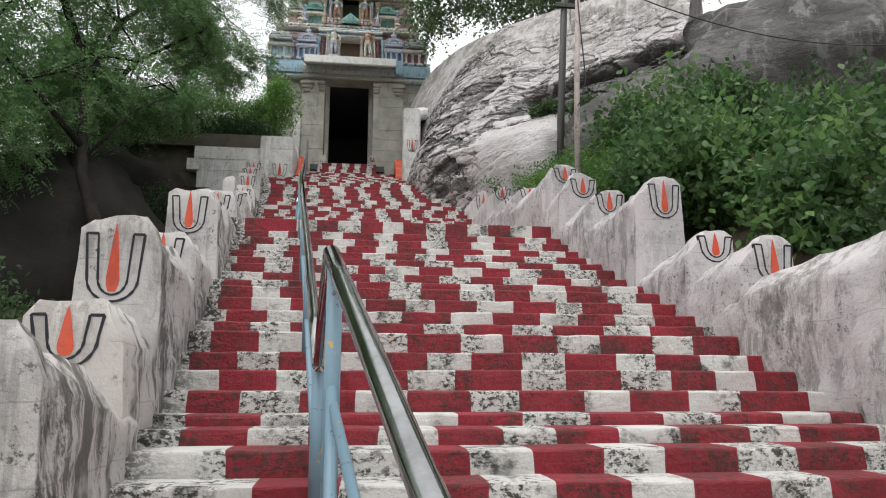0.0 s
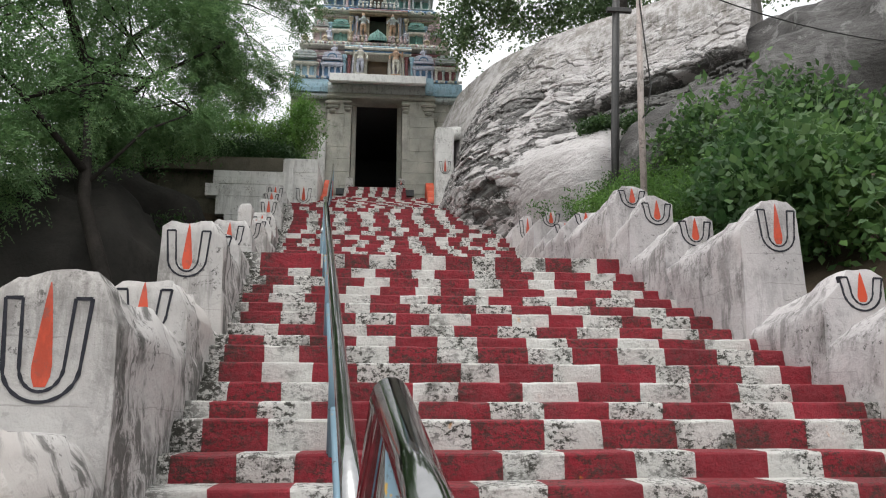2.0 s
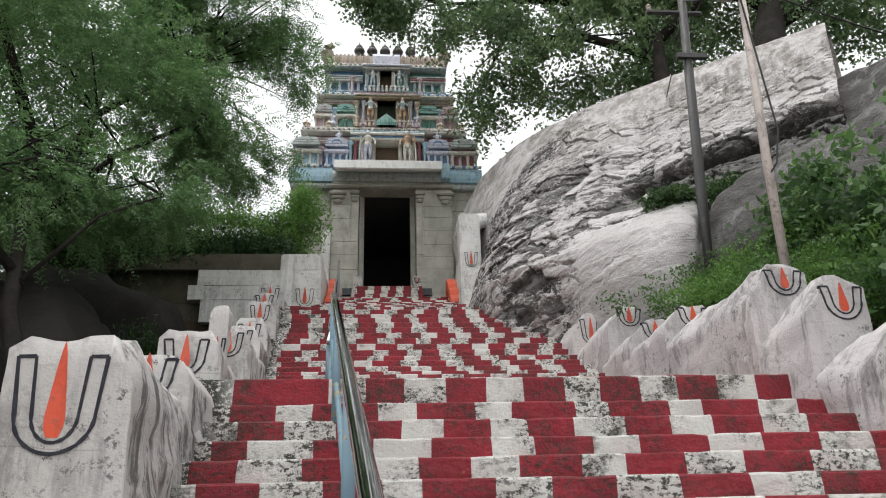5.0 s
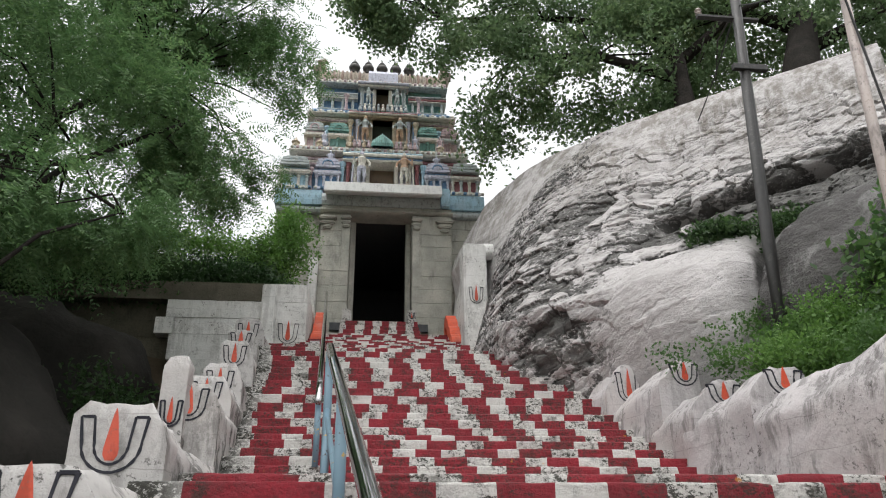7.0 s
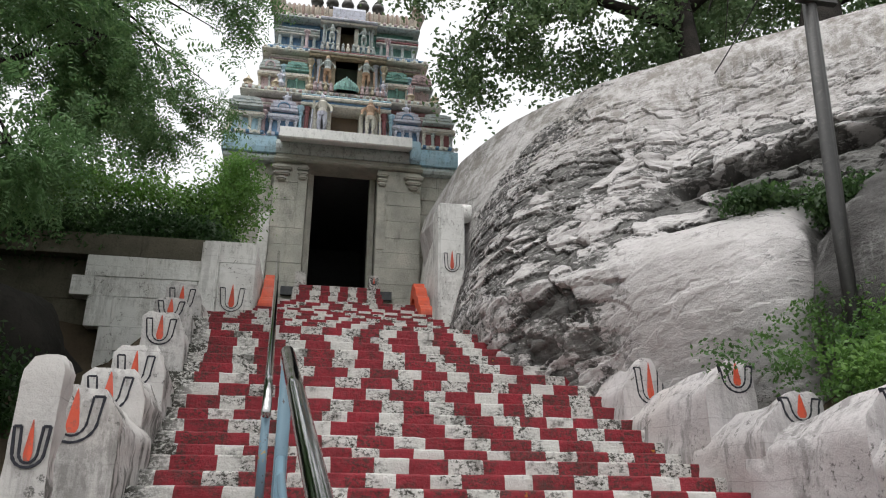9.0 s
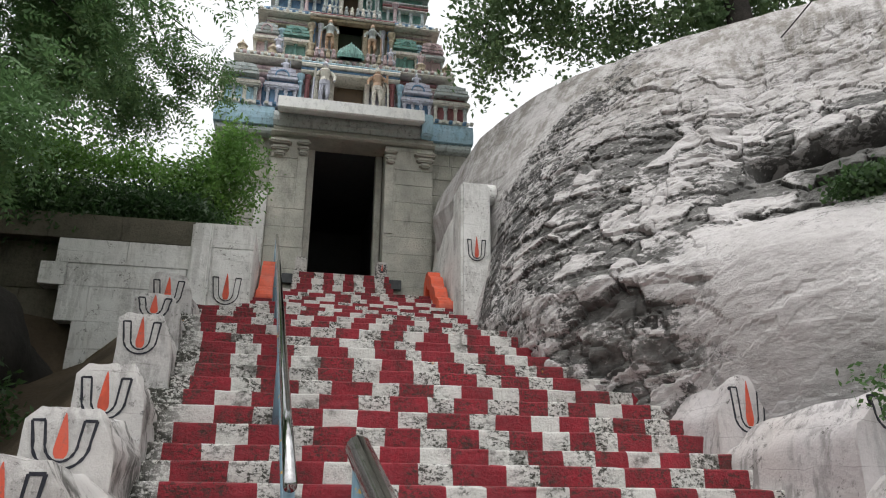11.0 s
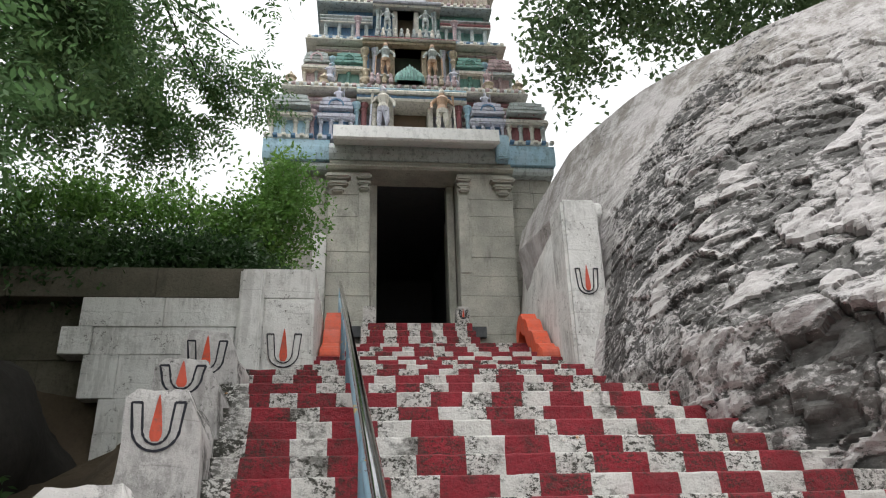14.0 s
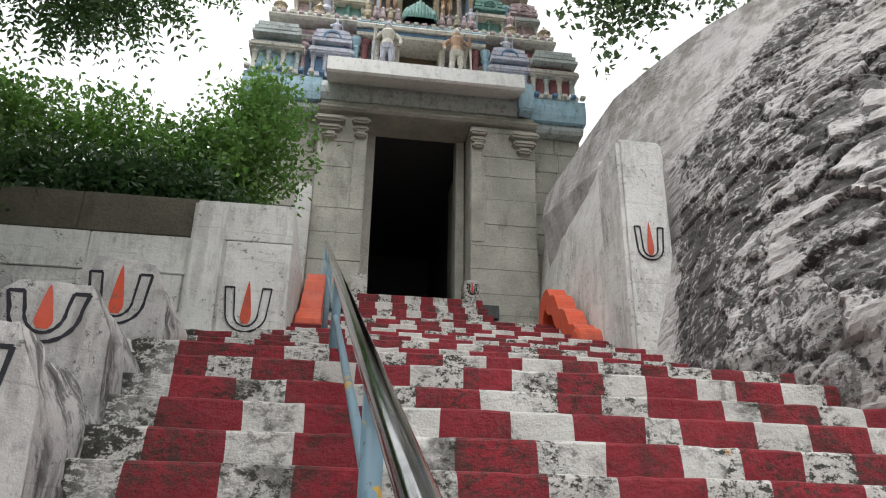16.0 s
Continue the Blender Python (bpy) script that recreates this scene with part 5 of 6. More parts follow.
for x, y, z, h, m in ((-2.1, 25.05, 13.62, 0.75, M_PINK), (-1.18, 25.0, 13.62, 0.95, M_BLUE), (1.2, 25.0, 13.62, 0.95, M_BLUE), (2.02, 25.05, 13.62, 0.75, M_PINK), (-1.74, 25.5, 15.25, 0.85, M_BLUE), (-1.02, 25.45, 15.25, 1.1, M_OCHRE), (1.0, 25.45, 15.25, 1.1, M_OCHRE), (1.72, 25.5, 15.25, 0.85, M_BLUE), (-1.2, 25.85, 16.95, 0.62, M_PINK), (1.12, 25.85, 16.95, 0.62, M_PINK)):
    bm = bmesh.new()
    lathe(bm, [(0.085, 0), (0.085, h * 0.08), (0.05, h * 0.14), (0.045, h * 0.7), (0.075, h * 0.76), (0.05, h * 0.82), (0.1, h * 0.93), (0.1, h)], 8, CX + x, y - 0.16, z)
    part("pilaster", bm, m, gate)

# barrel vault on top with ribs, horned ends and finials
VX0, VX1, VY, VZ, VR = CX - 2.05, CX + 1.95, 26.55, 18.28, 0.62
arc = [(VY + VR * math.cos(a), VZ + 0.68 * math.sin(a)) for a in np.linspace(math.pi, 0, 18)]
bm = bmesh.new()
extrude_x(bm, arc, VX0, VX1)
vault = part("vault", bm, M_VAULT, gate, "weathered barrel vault roof")
nr = 26
for i in range(nr):
    x = VX0 + 0.25 + (VX1 - VX0 - 0.5) * i / (nr - 1)
    if abs(x - CX + 0.05) < 0.5:
        continue
    bm = bmesh.new()
    tube(bm, [(x, y, z) for y, z in [(VY + (VR + 0.015) * math.cos(a), VZ + 0.70 * math.sin(a)) for a in np.linspace(math.pi, math.pi * 0.45, 9)]], 0.04, 6)
    part("rib", bm, M_RIB if i % 2 else M_VAULT, vault)
part("vault_gable", extrude_x(bmesh.new(), [(25.85, 18.2), (25.85, 18.6), (26.0, 18.78), (26.9, 18.86), (26.9, 18.2)], CX - 0.52, CX + 0.45), M_LILAC, vault)
for s, x in ((-1, VX0), (1, VX1)):
    bm = bmesh.new()
    ring = [(26.55 + (0.68 + 0.05 * math.sin(a * 6)) * math.cos(a), 18.3 + 0.86 * math.sin(a)) for a in np.linspace(math.pi, 0, 20)]
    extrude_x(bm, ring, x - 0.06, x + 0.06)
    part("end_gable", bm, M_VAULT, vault)
    bm = bmesh.new()
    tube(bm, [(x + s * 0.0, 26.2, 18.5), (x + s * 0.1, 26.15, 18.9), (x + s * 0.06, 26.15, 19.08), (x - s * 0.06, 26.15, 19.2), (x - s * 0.16, 26.15, 19.12)], [0.2, 0.24, 0.17, 0.1, 0.05], 10)
    part("horned_crest", bm, M_VAULT, vault)
for i in range(5):
    bm = bmesh.new()
    lathe(bm, [(0.12, 0), (0.14, 0.04), (0.09, 0.08), (0.17, 0.15), (0.2, 0.24), (0.17, 0.32), (0.09, 0.37), (0.13, 0.4), (0.09, 0.46), (0.03, 0.53), (0.01, 0.62)], 14, CX - 1.0 + i * 0.46, 26.3, 18.86)
    part("finial", bm, M_FINIAL, vault, "dark bronze pot finial", smooth=True)


# ---------------------------------------------------------------- hand rails
def rail_x(y):
    return float(np.interp(y, [-2.0, 2.1, 11.2, 12.9, 24.1], [1.54, 0.96, 0.16, 0.0, -0.58]))


def rail_section(label, y0, y1, z0, z1, posts, bend, drop=0.5):
    """A steel rail on blue pipe posts; it dips at its lower end."""
    ob = thing("handrail", label, "handrail", "handrails down the stair")
    pts = []
    for i in range(13):
        y = y0 + (y1 - y0) * i / 12
        z = z0 + (z1 - z0) * i / 12
        pts.append((rail_x(y), y, z))
    part("top_rail", tube(bmesh.new(), pts, 0.034, 14), M_STEEL, ob, "polished steel tube", smooth=True)
    ends = [(rail_x(y), y, z0 + (z1 - z0) * (y - y0) / (y1 - y0) - drop) for y in posts]
    part("mid_rail", tube(bmesh.new(), ends, 0.019, 10), M_POSTBLUE, ob, smooth=True)
    for y in posts:
        z = z0 + (z1 - z0) * (y - y0) / (y1 - y0)
        g = ground_z(y) - 0.02
        part("post", tube(bmesh.new(), [(rail_x(y), y, g), (rail_x(y), y, z)], 0.03, 12), M_POSTBLUE, ob, "blue painted pipe post with chipped yellow paint", smooth=True)
        if bend and y in bend:
            part("brace", tube(bmesh.new(), [(rail_x(y), y, z - 0.45), (rail_x(y) + 0.02, y - 0.55, ground_z(y - 0.55))], 0.022, 10), M_POSTBLUE, ob, smooth=True)
    return ob


low_rail = rail_section("polished steel handrail on blue pipe posts, lower stretch", -1.9, 2.1, 0.15, 2.0, (-1.8, 0.1, 1.95), (1.95,))
part("end_bend", tube(bmesh.new(), [(rail_x(2.09), 2.09, 1.995), (rail_x(2.14), 2.14, 1.99), (rail_x(2.7), 2.7, 1.6)], 0.033, 14), M_STEEL, low_rail, "polished steel tube", smooth=True)
rail_section("polished steel handrail on blue pipe posts, middle stretch", 2.75, 11.2, 1.58, 5.12, (2.85, 5.0, 7.2, 9.4, 11.1), (11.1,))
rail_section("polished steel handrail on blue pipe posts, upper stretch", 12.9, 24.1, 5.05, 10.22, (13.0, 15.75, 18.6, 21.2, 23.9), (), 0.28)

# ---------------------------------------------------------------- poles, lamp and cables
pole = thing("utility_pole", "dark steel pole with a short cross bracket", "pole", at=(5.3, 13.6, 5.2))
part("shaft", tube(bmesh.new(), [(0, 0, 0), (0.1, 0, 2.0), (0.42, -0.05, 7.6)], [0.085, 0.08, 0.065], 12), M_POLEDARK, pole, smooth=True)
bm = boxed(0.05, 0.55, -0.12, -0.04, 4.62, 4.72, 0.01)
part("bracket", bm, M_POLEDARK, pole)
part("cross_arm", boxed(-0.3, 0.62, -0.05, 0.03, 5.55, 5.6, 0.008), M_POLEDARK, pole)
part("insulator", lathe(bmesh.new(), [(0.03, 0), (0.05, 0.03), (0.03, 0.06), (0.05, 0.09), (0.02, 0.13)], 10, -0.26, 0, 5.6), M_POLEGREY, pole)
lamp_pole = thing("lamp_pole", "weathered grey pole with a small floodlight at its top", "lamp post", at=(4.82, 10.87, 4.4))
part("shaft", tube(bmesh.new(), [(0, 0, 0), (0.06, 0, 2.2), (0.16, -0.04, 4.75)], [0.05, 0.05, 0.042], 12), M_POLEGREY, lamp_pole, smooth=True)
lamp = part("floodlight", boxed(-0.16, 0.02, -0.16, 0.0, 4.3, 4.55, 0.015, 2), M_LAMPGLASS, lamp_pole, "small grey floodlight")
part("lamp_bracket", tube(bmesh.new(), [(0.15, -0.04, 4.7), (0.0, -0.1, 4.66), (-0.08, -0.12, 4.58)], 0.012, 8), M_POLEGREY, lamp_pole)
part("hanging_cable", tube(bmesh.new(), [(0.1, -0.06, 4.5), (0.14, -0.1, 3.4), (0.2, -0.1, 2.5), (0.12, -0.08, 2.1), (0.02, -0.02, 1.95)], 0.012, 6), M_CABLE, lamp_pole)


def cable(a, b, sag, r=0.011):
    pts = []
    for i in range(21):
        t = i / 20
        p = Vector(a).lerp(Vector(b), t)
        p.z -= sag * 4 * t * (1 - t)
        pts.append(p)
    return solid("cable", tube(bmesh.new(), pts, r, 6), M_CABLE, "black overhead cable hanging between poles", "cable")


cable((4.95, 10.83, 9.0), (16.0, 12.0, 9.8), 1.2)
cable((5.65, 13.55, 11.0), (4.97, 10.83, 9.1), 0.12)
cable((5.7, 13.55, 11.2), (9.0, 24.0, 14.0), 0.5)

# ---------------------------------------------------------------- boulders
BOULDERS = [("grey_boulder", (11.8, 15.8, 8.0), (4.4, 3.6, 3.4), M_BOULDER, "large bare grey boulder behind the bushes", 1.0),
            ("grey_boulder", (17.0, 16.5, 9.6), (3.4, 3.0, 3.0), M_BOULDER, "dark grey boulder on the hillside", 9.0),
            ("grey_boulder", (7.8, 13.9, 6.6), (2.2, 1.6, 1.9), M_BOULDER, "low grey boulder under the painted rock", 5.0),
            ("dark_boulder", (-6.2, 20.2, 5.8), (2.9, 2.2, 2.6), M_DARKBOULDER, "brown boulder beside the terrace wall, tree shade put into its dark colour", 3.0),
            ("dark_boulder", (-6.0, 15.8, 3.6), (3.4, 2.6, 2.9), M_DARKBOULDER, "brown boulder under trees, their shade put into its dark colour", 13.0),
            ("dark_boulder", (-10.5, 17.5, 4.6), (4.2, 4.0, 3.4), M_DARKBOULDER, "brown boulder under trees, their shade put into its dark colour", 23.0)]
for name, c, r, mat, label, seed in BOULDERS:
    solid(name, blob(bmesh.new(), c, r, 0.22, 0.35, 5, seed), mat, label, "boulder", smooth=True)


# ---------------------------------------------------------------- leaves
def leaf_mesh(name, centres, normals_seed, length, width, mat):
    """Many small folded leaves, each a pair of quads along its midrib."""
    r = np.random.RandomState(normals_seed)
    n = len(centres)
    axis = r.normal(size=(n, 3))
    axis[:, 2] -= 0.35
    axis /= np.linalg.norm(axis, axis=1)[:, None]
    side = np.cross(axis, r.normal(size=(n, 3)))
    side /= np.linalg.norm(side, axis=1)[:, None] + 1e-9
    up = np.cross(side, axis)
    ln = length * r.uniform(0.6, 1.3, n)[:, None]
    wd = width * r.uniform(0.7, 1.2, n)[:, None]
    base, tip = centres - axis * ln / 2, centres + axis * ln / 2
    mid = centres + up * wd * 0.15
    v = np.stack([base, mid + side * wd / 2, tip, mid - side * wd / 2], axis=1).reshape(-1, 3)
    f = np.arange(n * 4).reshape(n, 4)
    me = bpy.data.meshes.new(name)
    me.vertices.add(len(v))
    me.vertices.foreach_set("co", v.ravel())
    me.loops.add(n * 4)
    me.loops.foreach_set("vertex_index", f.ravel())
    me.polygons.add(n)
    me.polygons.foreach_set("loop_start", np.arange(0, n * 4, 4))
    me.update()
    me.materials.append(mat)
    return me


def frond_mesh(name, pts, dirs, seed, scale, mat):
    """Feathered leaves: pairs of narrow leaflets along a drooping stalk."""
    r = np.random.RandomState(seed)
    n = len(pts)
    axis = dirs + r.normal(size=(n, 3)) * 0.55
    axis[:, 2] -= 0.18
    axis /= np.linalg.norm(axis, axis=1)[:, None]
    side = np.cross(axis, r.normal(size=(n, 3)) * 0.5 + np.array([0, 0, 1.0]))
    side /= np.linalg.norm(side, axis=1)[:, None] + 1e-9
    length = scale * r.uniform(0.75, 1.25, n)[:, None]
    quads = []
    for i in range(6):
        t = (i + 0.6) / 6
        at = pts + axis * length * 0.34 * t - np.array([0, 0, 0.1]) * length * t * t
        size = length * 0.088 * (1.15 - 0.45 * t)
        for s in (-1, 1):
            way = axis * 0.55 + side * s + r.normal(size=(n, 3)) * 0.18
            way[:, 2] -= 0.25
            way /= np.linalg.norm(way, axis=1)[:, None]
            flat = np.cross(way, np.cross(axis, side) + r.normal(size=(n, 3)) * 0.3)
            flat /= np.linalg.norm(flat, axis=1)[:, None] + 1e-9
            mid = at + way * size * 0.45
            quads.append(np.stack([at, mid + flat * size * 0.19, at + way * size, mid - flat * size * 0.19], axis=1))
    v = np.concatenate(quads).reshape(-1, 3)
    m = len(v) // 4
    me = bpy.data.meshes.new(name)
    me.vertices.add(len(v))
    me.vertices.foreach_set("co", v.ravel())
    me.loops.add(m * 4)
    me.loops.foreach_set("vertex_index", np.arange(m * 4))
    me.polygons.add(m)
    me.polygons.foreach_set("loop_start", np.arange(0, m * 4, 4))
    me.update()
    me.materials.append(mat)
    return me


def twig_places(clumps, per, seed, gap):
    """Places and outward ways of feathered leaves through the clumps, thinned into bunches."""
    r = np.random.RandomState(seed)
    pts, ways = [], []
    for (cx, cy, cz, rx, ry, rz, dens) in clumps:
        n = int(per * dens)
        d = r.normal(size=(n, 3))
        d /= np.linalg.norm(d, axis=1)[:, None]
        p = d * (r.uniform(0.05, 1.0, n) ** 0.5 * r.uniform(0.8, 1.25, n))[:, None] * np.array([rx, ry, rz]) + np.array([cx, cy, cz])
        keep = np.array([noise.noise(Vector(q) * 0.7 + Vector((seed, 0, 0))) + 0.8 * noise.noise(Vector(q) * 2.1 + Vector((0, seed, 0))) > gap for q in p])
        pts.append(p[keep])
        ways.append(d[keep])
    return np.concatenate(pts), np.concatenate(ways)


def sprays(clumps, per, spread, seed, flat=0.6, gap=-0.06):
    """Leaf places: twigs scattered through each clump, leaves along the twigs; leaves out gaps."""
    r = np.random.RandomState(seed)
    out = []
    for (cx, cy, cz, rx, ry, rz, dens) in clumps:
        n = int(per * dens)
        twigs = r.normal(size=(n, 3))
        twigs /= np.linalg.norm(twigs, axis=1)[:, None]
        rad = r.uniform(0.15, 1.0, n) ** 0.6 * r.uniform(0.8, 1.25, n)
        pts = twigs * rad[:, None] * np.array([rx, ry, rz]) + np.array([cx, cy, cz])
        keep = np.array([noise.noise(Vector(p) * 0.75 + Vector((seed, 0, 0))) + 0.6 * noise.noise(Vector(p) * 2.2 + Vector((0, seed, 0))) > gap for p in pts])
        pts, dirs = pts[keep], twigs[keep]
        for q in range(9):
            step = (q - 3) / 9 * spread
            droop = np.array([0, 0, -0.25 * (q / 9) * spread])
            out.append(pts + dirs * np.array([1, 1, flat]) * step + droop + r.normal(size=pts.shape) * spread * 0.16)
    return np.concatenate(out)


def tree(name, label, trunk, limbs, clumps, per, spread, seed, length, width, leaf, feather=0.0):
    ob = thing(name, label, "tree", at=trunk[0][0])
    o = Vector(trunk[0][0])
    bm = bmesh.new()
    tube(bm, [Vector(p) - o for p, _ in trunk], [r for _, r in trunk], 12)
    part("trunk", bm, M_BARK, ob, smooth=True)
    for limb in limbs:
        bm = bmesh.new()
        tube(bm, [Vector(p) - o for p, _ in limb], [r for _, r in limb], 9)
        part("limb", bm, M_BARK, ob, smooth=True)
    # thin branches reach from the limbs to the clumps
    bm = bmesh.new()
    rb = random.Random(seed)
    ends = [p for limb in limbs for p, _ in limb[1:]]
    for c in clumps:
        e = min(ends, key=lambda p: (Vector(p) - Vector(c[:3])).length)
        for q in range(3):
            t = Vector(c[:3]) + Vector((rb.uniform(-1, 1) * c[3], rb.uniform(-1, 1) * c[4], rb.uniform(-0.6, 0.9) * c[5])) * 0.75
            m = Vector(e).lerp(t, 0.5) + Vector((rb.uniform(-0.3, 0.3), rb.uniform(-0.3, 0.3), rb.uniform(0, 0.4)))
            tube(bm, [Vector(e) - o, m - o, t - o], [0.03, 0.018, 0.005], 6)
    tagged(part("twig", bm, M_BARK, ob), kind="stuff")
    if feather:
        pts, ways = twig_places(clumps, per, seed, 0.06)
        crown = new("crown", frond_mesh("crown", pts - np.array(o), ways, seed, feather, leaf))
    else:
        pts = sprays(clumps, per, spread, seed, 0.6, 0.06) - np.array(o)
        crown = new("crown", leaf_mesh("crown", pts, seed, length, width, leaf))
    crown.parent = ob
    tagged(crown, "crown of many small leaves with gaps", kind="stuff")
    return ob


def bush(name, label, clumps, per, spread, seed, length, width, leaf, gap=-0.06):
    pts = sprays(clumps, per, spread, seed, 0.6, gap)
    ob = new(name, leaf_mesh(name, pts, seed, length, width, leaf))
    return tagged(ob, label, "bush", kind="stuff")


tree("neem_tree", "tall neem tree with fine dark green leaves leaning over the stair",
     [((-4.3, 14.4, 2.2), 0.16), ((-4.5, 14.5, 4.6), 0.13), ((-4.7, 14.6, 6.6), 0.11), ((-4.9, 14.8, 9.0), 0.11)],
     [[((-4.6, 14.5, 5.6), 0.05), ((-5.9, 14.0, 6.8), 0.05), ((-7.6, 13.4, 8.0), 0.04)],
      [((-4.7, 14.6, 7.2), 0.06), ((-3.8, 15.2, 8.8), 0.045), ((-2.6, 16.2, 10.2), 0.025)],
      [((-4.8, 14.7, 7.6), 0.1), ((-4.6, 16.2, 10.2), 0.07), ((-3.6, 17.6, 12.2), 0.035)],
      [((-4.9, 14.8, 8.8), 0.1), ((-5.8, 14.4, 11.4), 0.06), ((-6.0, 14.0, 13.5), 0.03)]],
     [(-4.6, 15.4, 10.6, 2.2, 2.0, 1.7, 0.8), (-2.9, 16.4, 10.2, 1.3, 1.3, 1.3, 0.7), (-2.5, 17.8, 11.6, 1.3, 1.3, 1.3, 0.9), (-3.6, 17.2, 13.0, 2.0, 1.8, 1.5, 1.1), (-7.0, 14.2, 9.6, 2.2, 2.0, 1.9, 0.8),
      (-5.9, 14.2, 12.8, 2.4, 2.2, 1.8, 1.9), (-7.8, 13.4, 7.4, 2.0, 1.8, 1.6, 0.7), (-4.4, 15.4, 8.4, 1.8, 1.5, 1.0, 0.6), (-6.2, 13.0, 6.2, 1.8, 1.6, 1.2, 1.0), (-8.8, 14.0, 11.8, 2.6, 2.4, 2.4, 2.0),
      (-5.4, 17.0, 8.9, 1.7, 1.4, 1.1, 0.8), (-3.0, 18.6, 10.6, 1.6, 0.9, 0.7, 1.2), (-8.8, 11.6, 5.4, 2.0, 1.8, 1.5, 1.0), (-2.3, 17.0, 13.6, 1.5, 1.3, 1.2, 0.8), (-4.6, 16.6, 15.0, 1.8, 1.5, 1.4, 1.1), (-3.1, 17.0, 14.9, 1.4, 1.2, 1.2, 0.8), (-1.3, 17.2, 11.9, 0.8, 0.7, 1.0, 0.18), (-1.5, 17.0, 13.9, 0.8, 0.7, 0.9, 0.14)],
     4300, 0.6, 11, 0.105, 0.036, M_NEEM, 0.92)
tree("neem_tree", "thin leaning neem tree growing beside the dark boulder",
     [((-3.3, 12.8, 2.6), 0.15), ((-3.5, 13.0, 4.2), 0.13), ((-4.1, 13.4, 5.6), 0.11), ((-4.4, 13.9, 7.4), 0.07)],
     [[((-4.1, 13.5, 6.0), 0.035), ((-3.4, 14.0, 7.2), 0.025), ((-2.8, 14.8, 7.9), 0.012)],
      [((-4.2, 13.5, 6.2), 0.07), ((-5.2, 13.2, 7.4), 0.05), ((-6.0, 13.0, 8.2), 0.02)]],
     [(-4.6, 13.8, 7.6, 1.6, 1.4, 1.0, 0.9), (-5.9, 13.0, 8.2, 1.5, 1.3, 1.0, 0.8), (-3.0, 15.0, 8.0, 0.9, 0.9, 0.7, 0.5)],
     2600, 0.6, 15, 0.105, 0.036, M_NEEM, 0.9)
tree("neem_tree", "old neem tree deeper in the wood, dark under its crown",
     [((-10.5, 19.0, 3.4), 0.35), ((-10.2, 19.2, 7.0), 0.28), ((-10.0, 19.4, 10.5), 0.18)],
     [[((-10.2, 19.2, 7.5), 0.15), ((-8.2, 19.4, 9.4), 0.09), ((-6.6, 20.0, 10.6), 0.04)],
      [((-10.1, 19.3, 9.0), 0.15), ((-12.4, 18.6, 11.0), 0.09), ((-14.0, 18.0, 12.4), 0.04)]],
     [(-7.4, 20.0, 11.4, 2.6, 2.0, 2.2, 1.1), (-10.4, 19.4, 12.6, 3.2, 2.6, 2.6, 1.2), (-13.6, 18.2, 11.0, 3.2, 2.8, 3.0, 1.2), (-11.0, 17.0, 8.0, 2.8, 2.2, 2.0, 1.1), (-14.5, 15.0, 7.0, 3.2, 2.8, 2.6, 1.1), (-11.5, 12.5, 6.0, 2.6, 2.4, 2.2, 1.1),
      (-12.5, 13.0, 10.5, 3.0, 2.6, 2.6, 1.1), (-6.8, 20.5, 9.4, 2.0, 1.4, 1.4, 1.0), (-9.5, 19.5, 16.0, 3.2, 2.0, 2.4, 2.0), (-6.6, 19.5, 15.0, 2.2, 1.8, 2.0, 1.5), (-8.0, 18.5, 13.8, 2.2, 1.8, 1.6, 0.7)],
     1100, 0.7, 16, 0.2, 0.06, M_NEEM, 1.9)
tree("hill_tree", "spreading tree with hanging branches rooted behind the painted rock",
     [((7.8, 19.6, 11.4), 0.3), ((7.9, 19.8, 13.6), 0.25), ((8.1, 20.2, 15.4), 0.2), ((7.4, 20.8, 17.5), 0.12)],
     [[((8.0, 20.0, 14.6), 0.16), ((6.2, 20.8, 15.8), 0.11), ((4.2, 21.6, 16.2), 0.05)],
      [((8.1, 20.2, 15.2), 0.16), ((9.6, 19.8, 16.6), 0.1), ((11.2, 19.4, 17.2), 0.05)],
      [((7.7, 20.5, 16.6), 0.12), ((5.2, 22.0, 18.0), 0.08), ((2.4, 22.8, 18.4), 0.04)]],
     [(5.4, 21.6, 15.2, 1.9, 1.6, 1.5, 0.6), (3.9, 22.0, 14.3, 1.1, 1.0, 1.3, 0.35), (7.4, 20.6, 15.0, 2.1, 1.6, 1.3, 0.6), (9.8, 21.2, 16.6, 2.4, 1.6, 1.6, 0.7),
      (5.2, 22.0, 17.6, 2.6, 1.8, 1.4, 0.5), (2.4, 22.4, 17.9, 2.0, 1.4, 1.0, 0.5), (9.0, 20.6, 18.0, 3.0, 2.0, 1.5, 1.2), (12.6, 19.0, 16.2, 2.4, 2.0, 1.8, 1.0), (0.6, 21.5, 17.3, 1.1, 0.9, 0.7, 0.4), (0.4, 21.5, 18.5, 1.2, 1.0, 0.7, 0.5), (3.4, 21.4, 16.4, 1.5, 1.2, 0.9, 0.4), (6.6, 20.8, 16.6, 1.8, 1.4, 1.0, 0.5), (8.6, 19.8, 14.0, 1.6, 1.0, 0.8, 0.4), (-0.4, 21.5, 20.0, 1.7, 1.1, 0.8, 0.45), (1.8, 21.8, 20.2, 1.7, 1.2, 0.9, 0.6), (4.0, 21.6, 19.8, 2.0, 1.4, 1.1, 0.6)],
     2000, 0.6, 12, 0.14, 0.085, M_TREE)
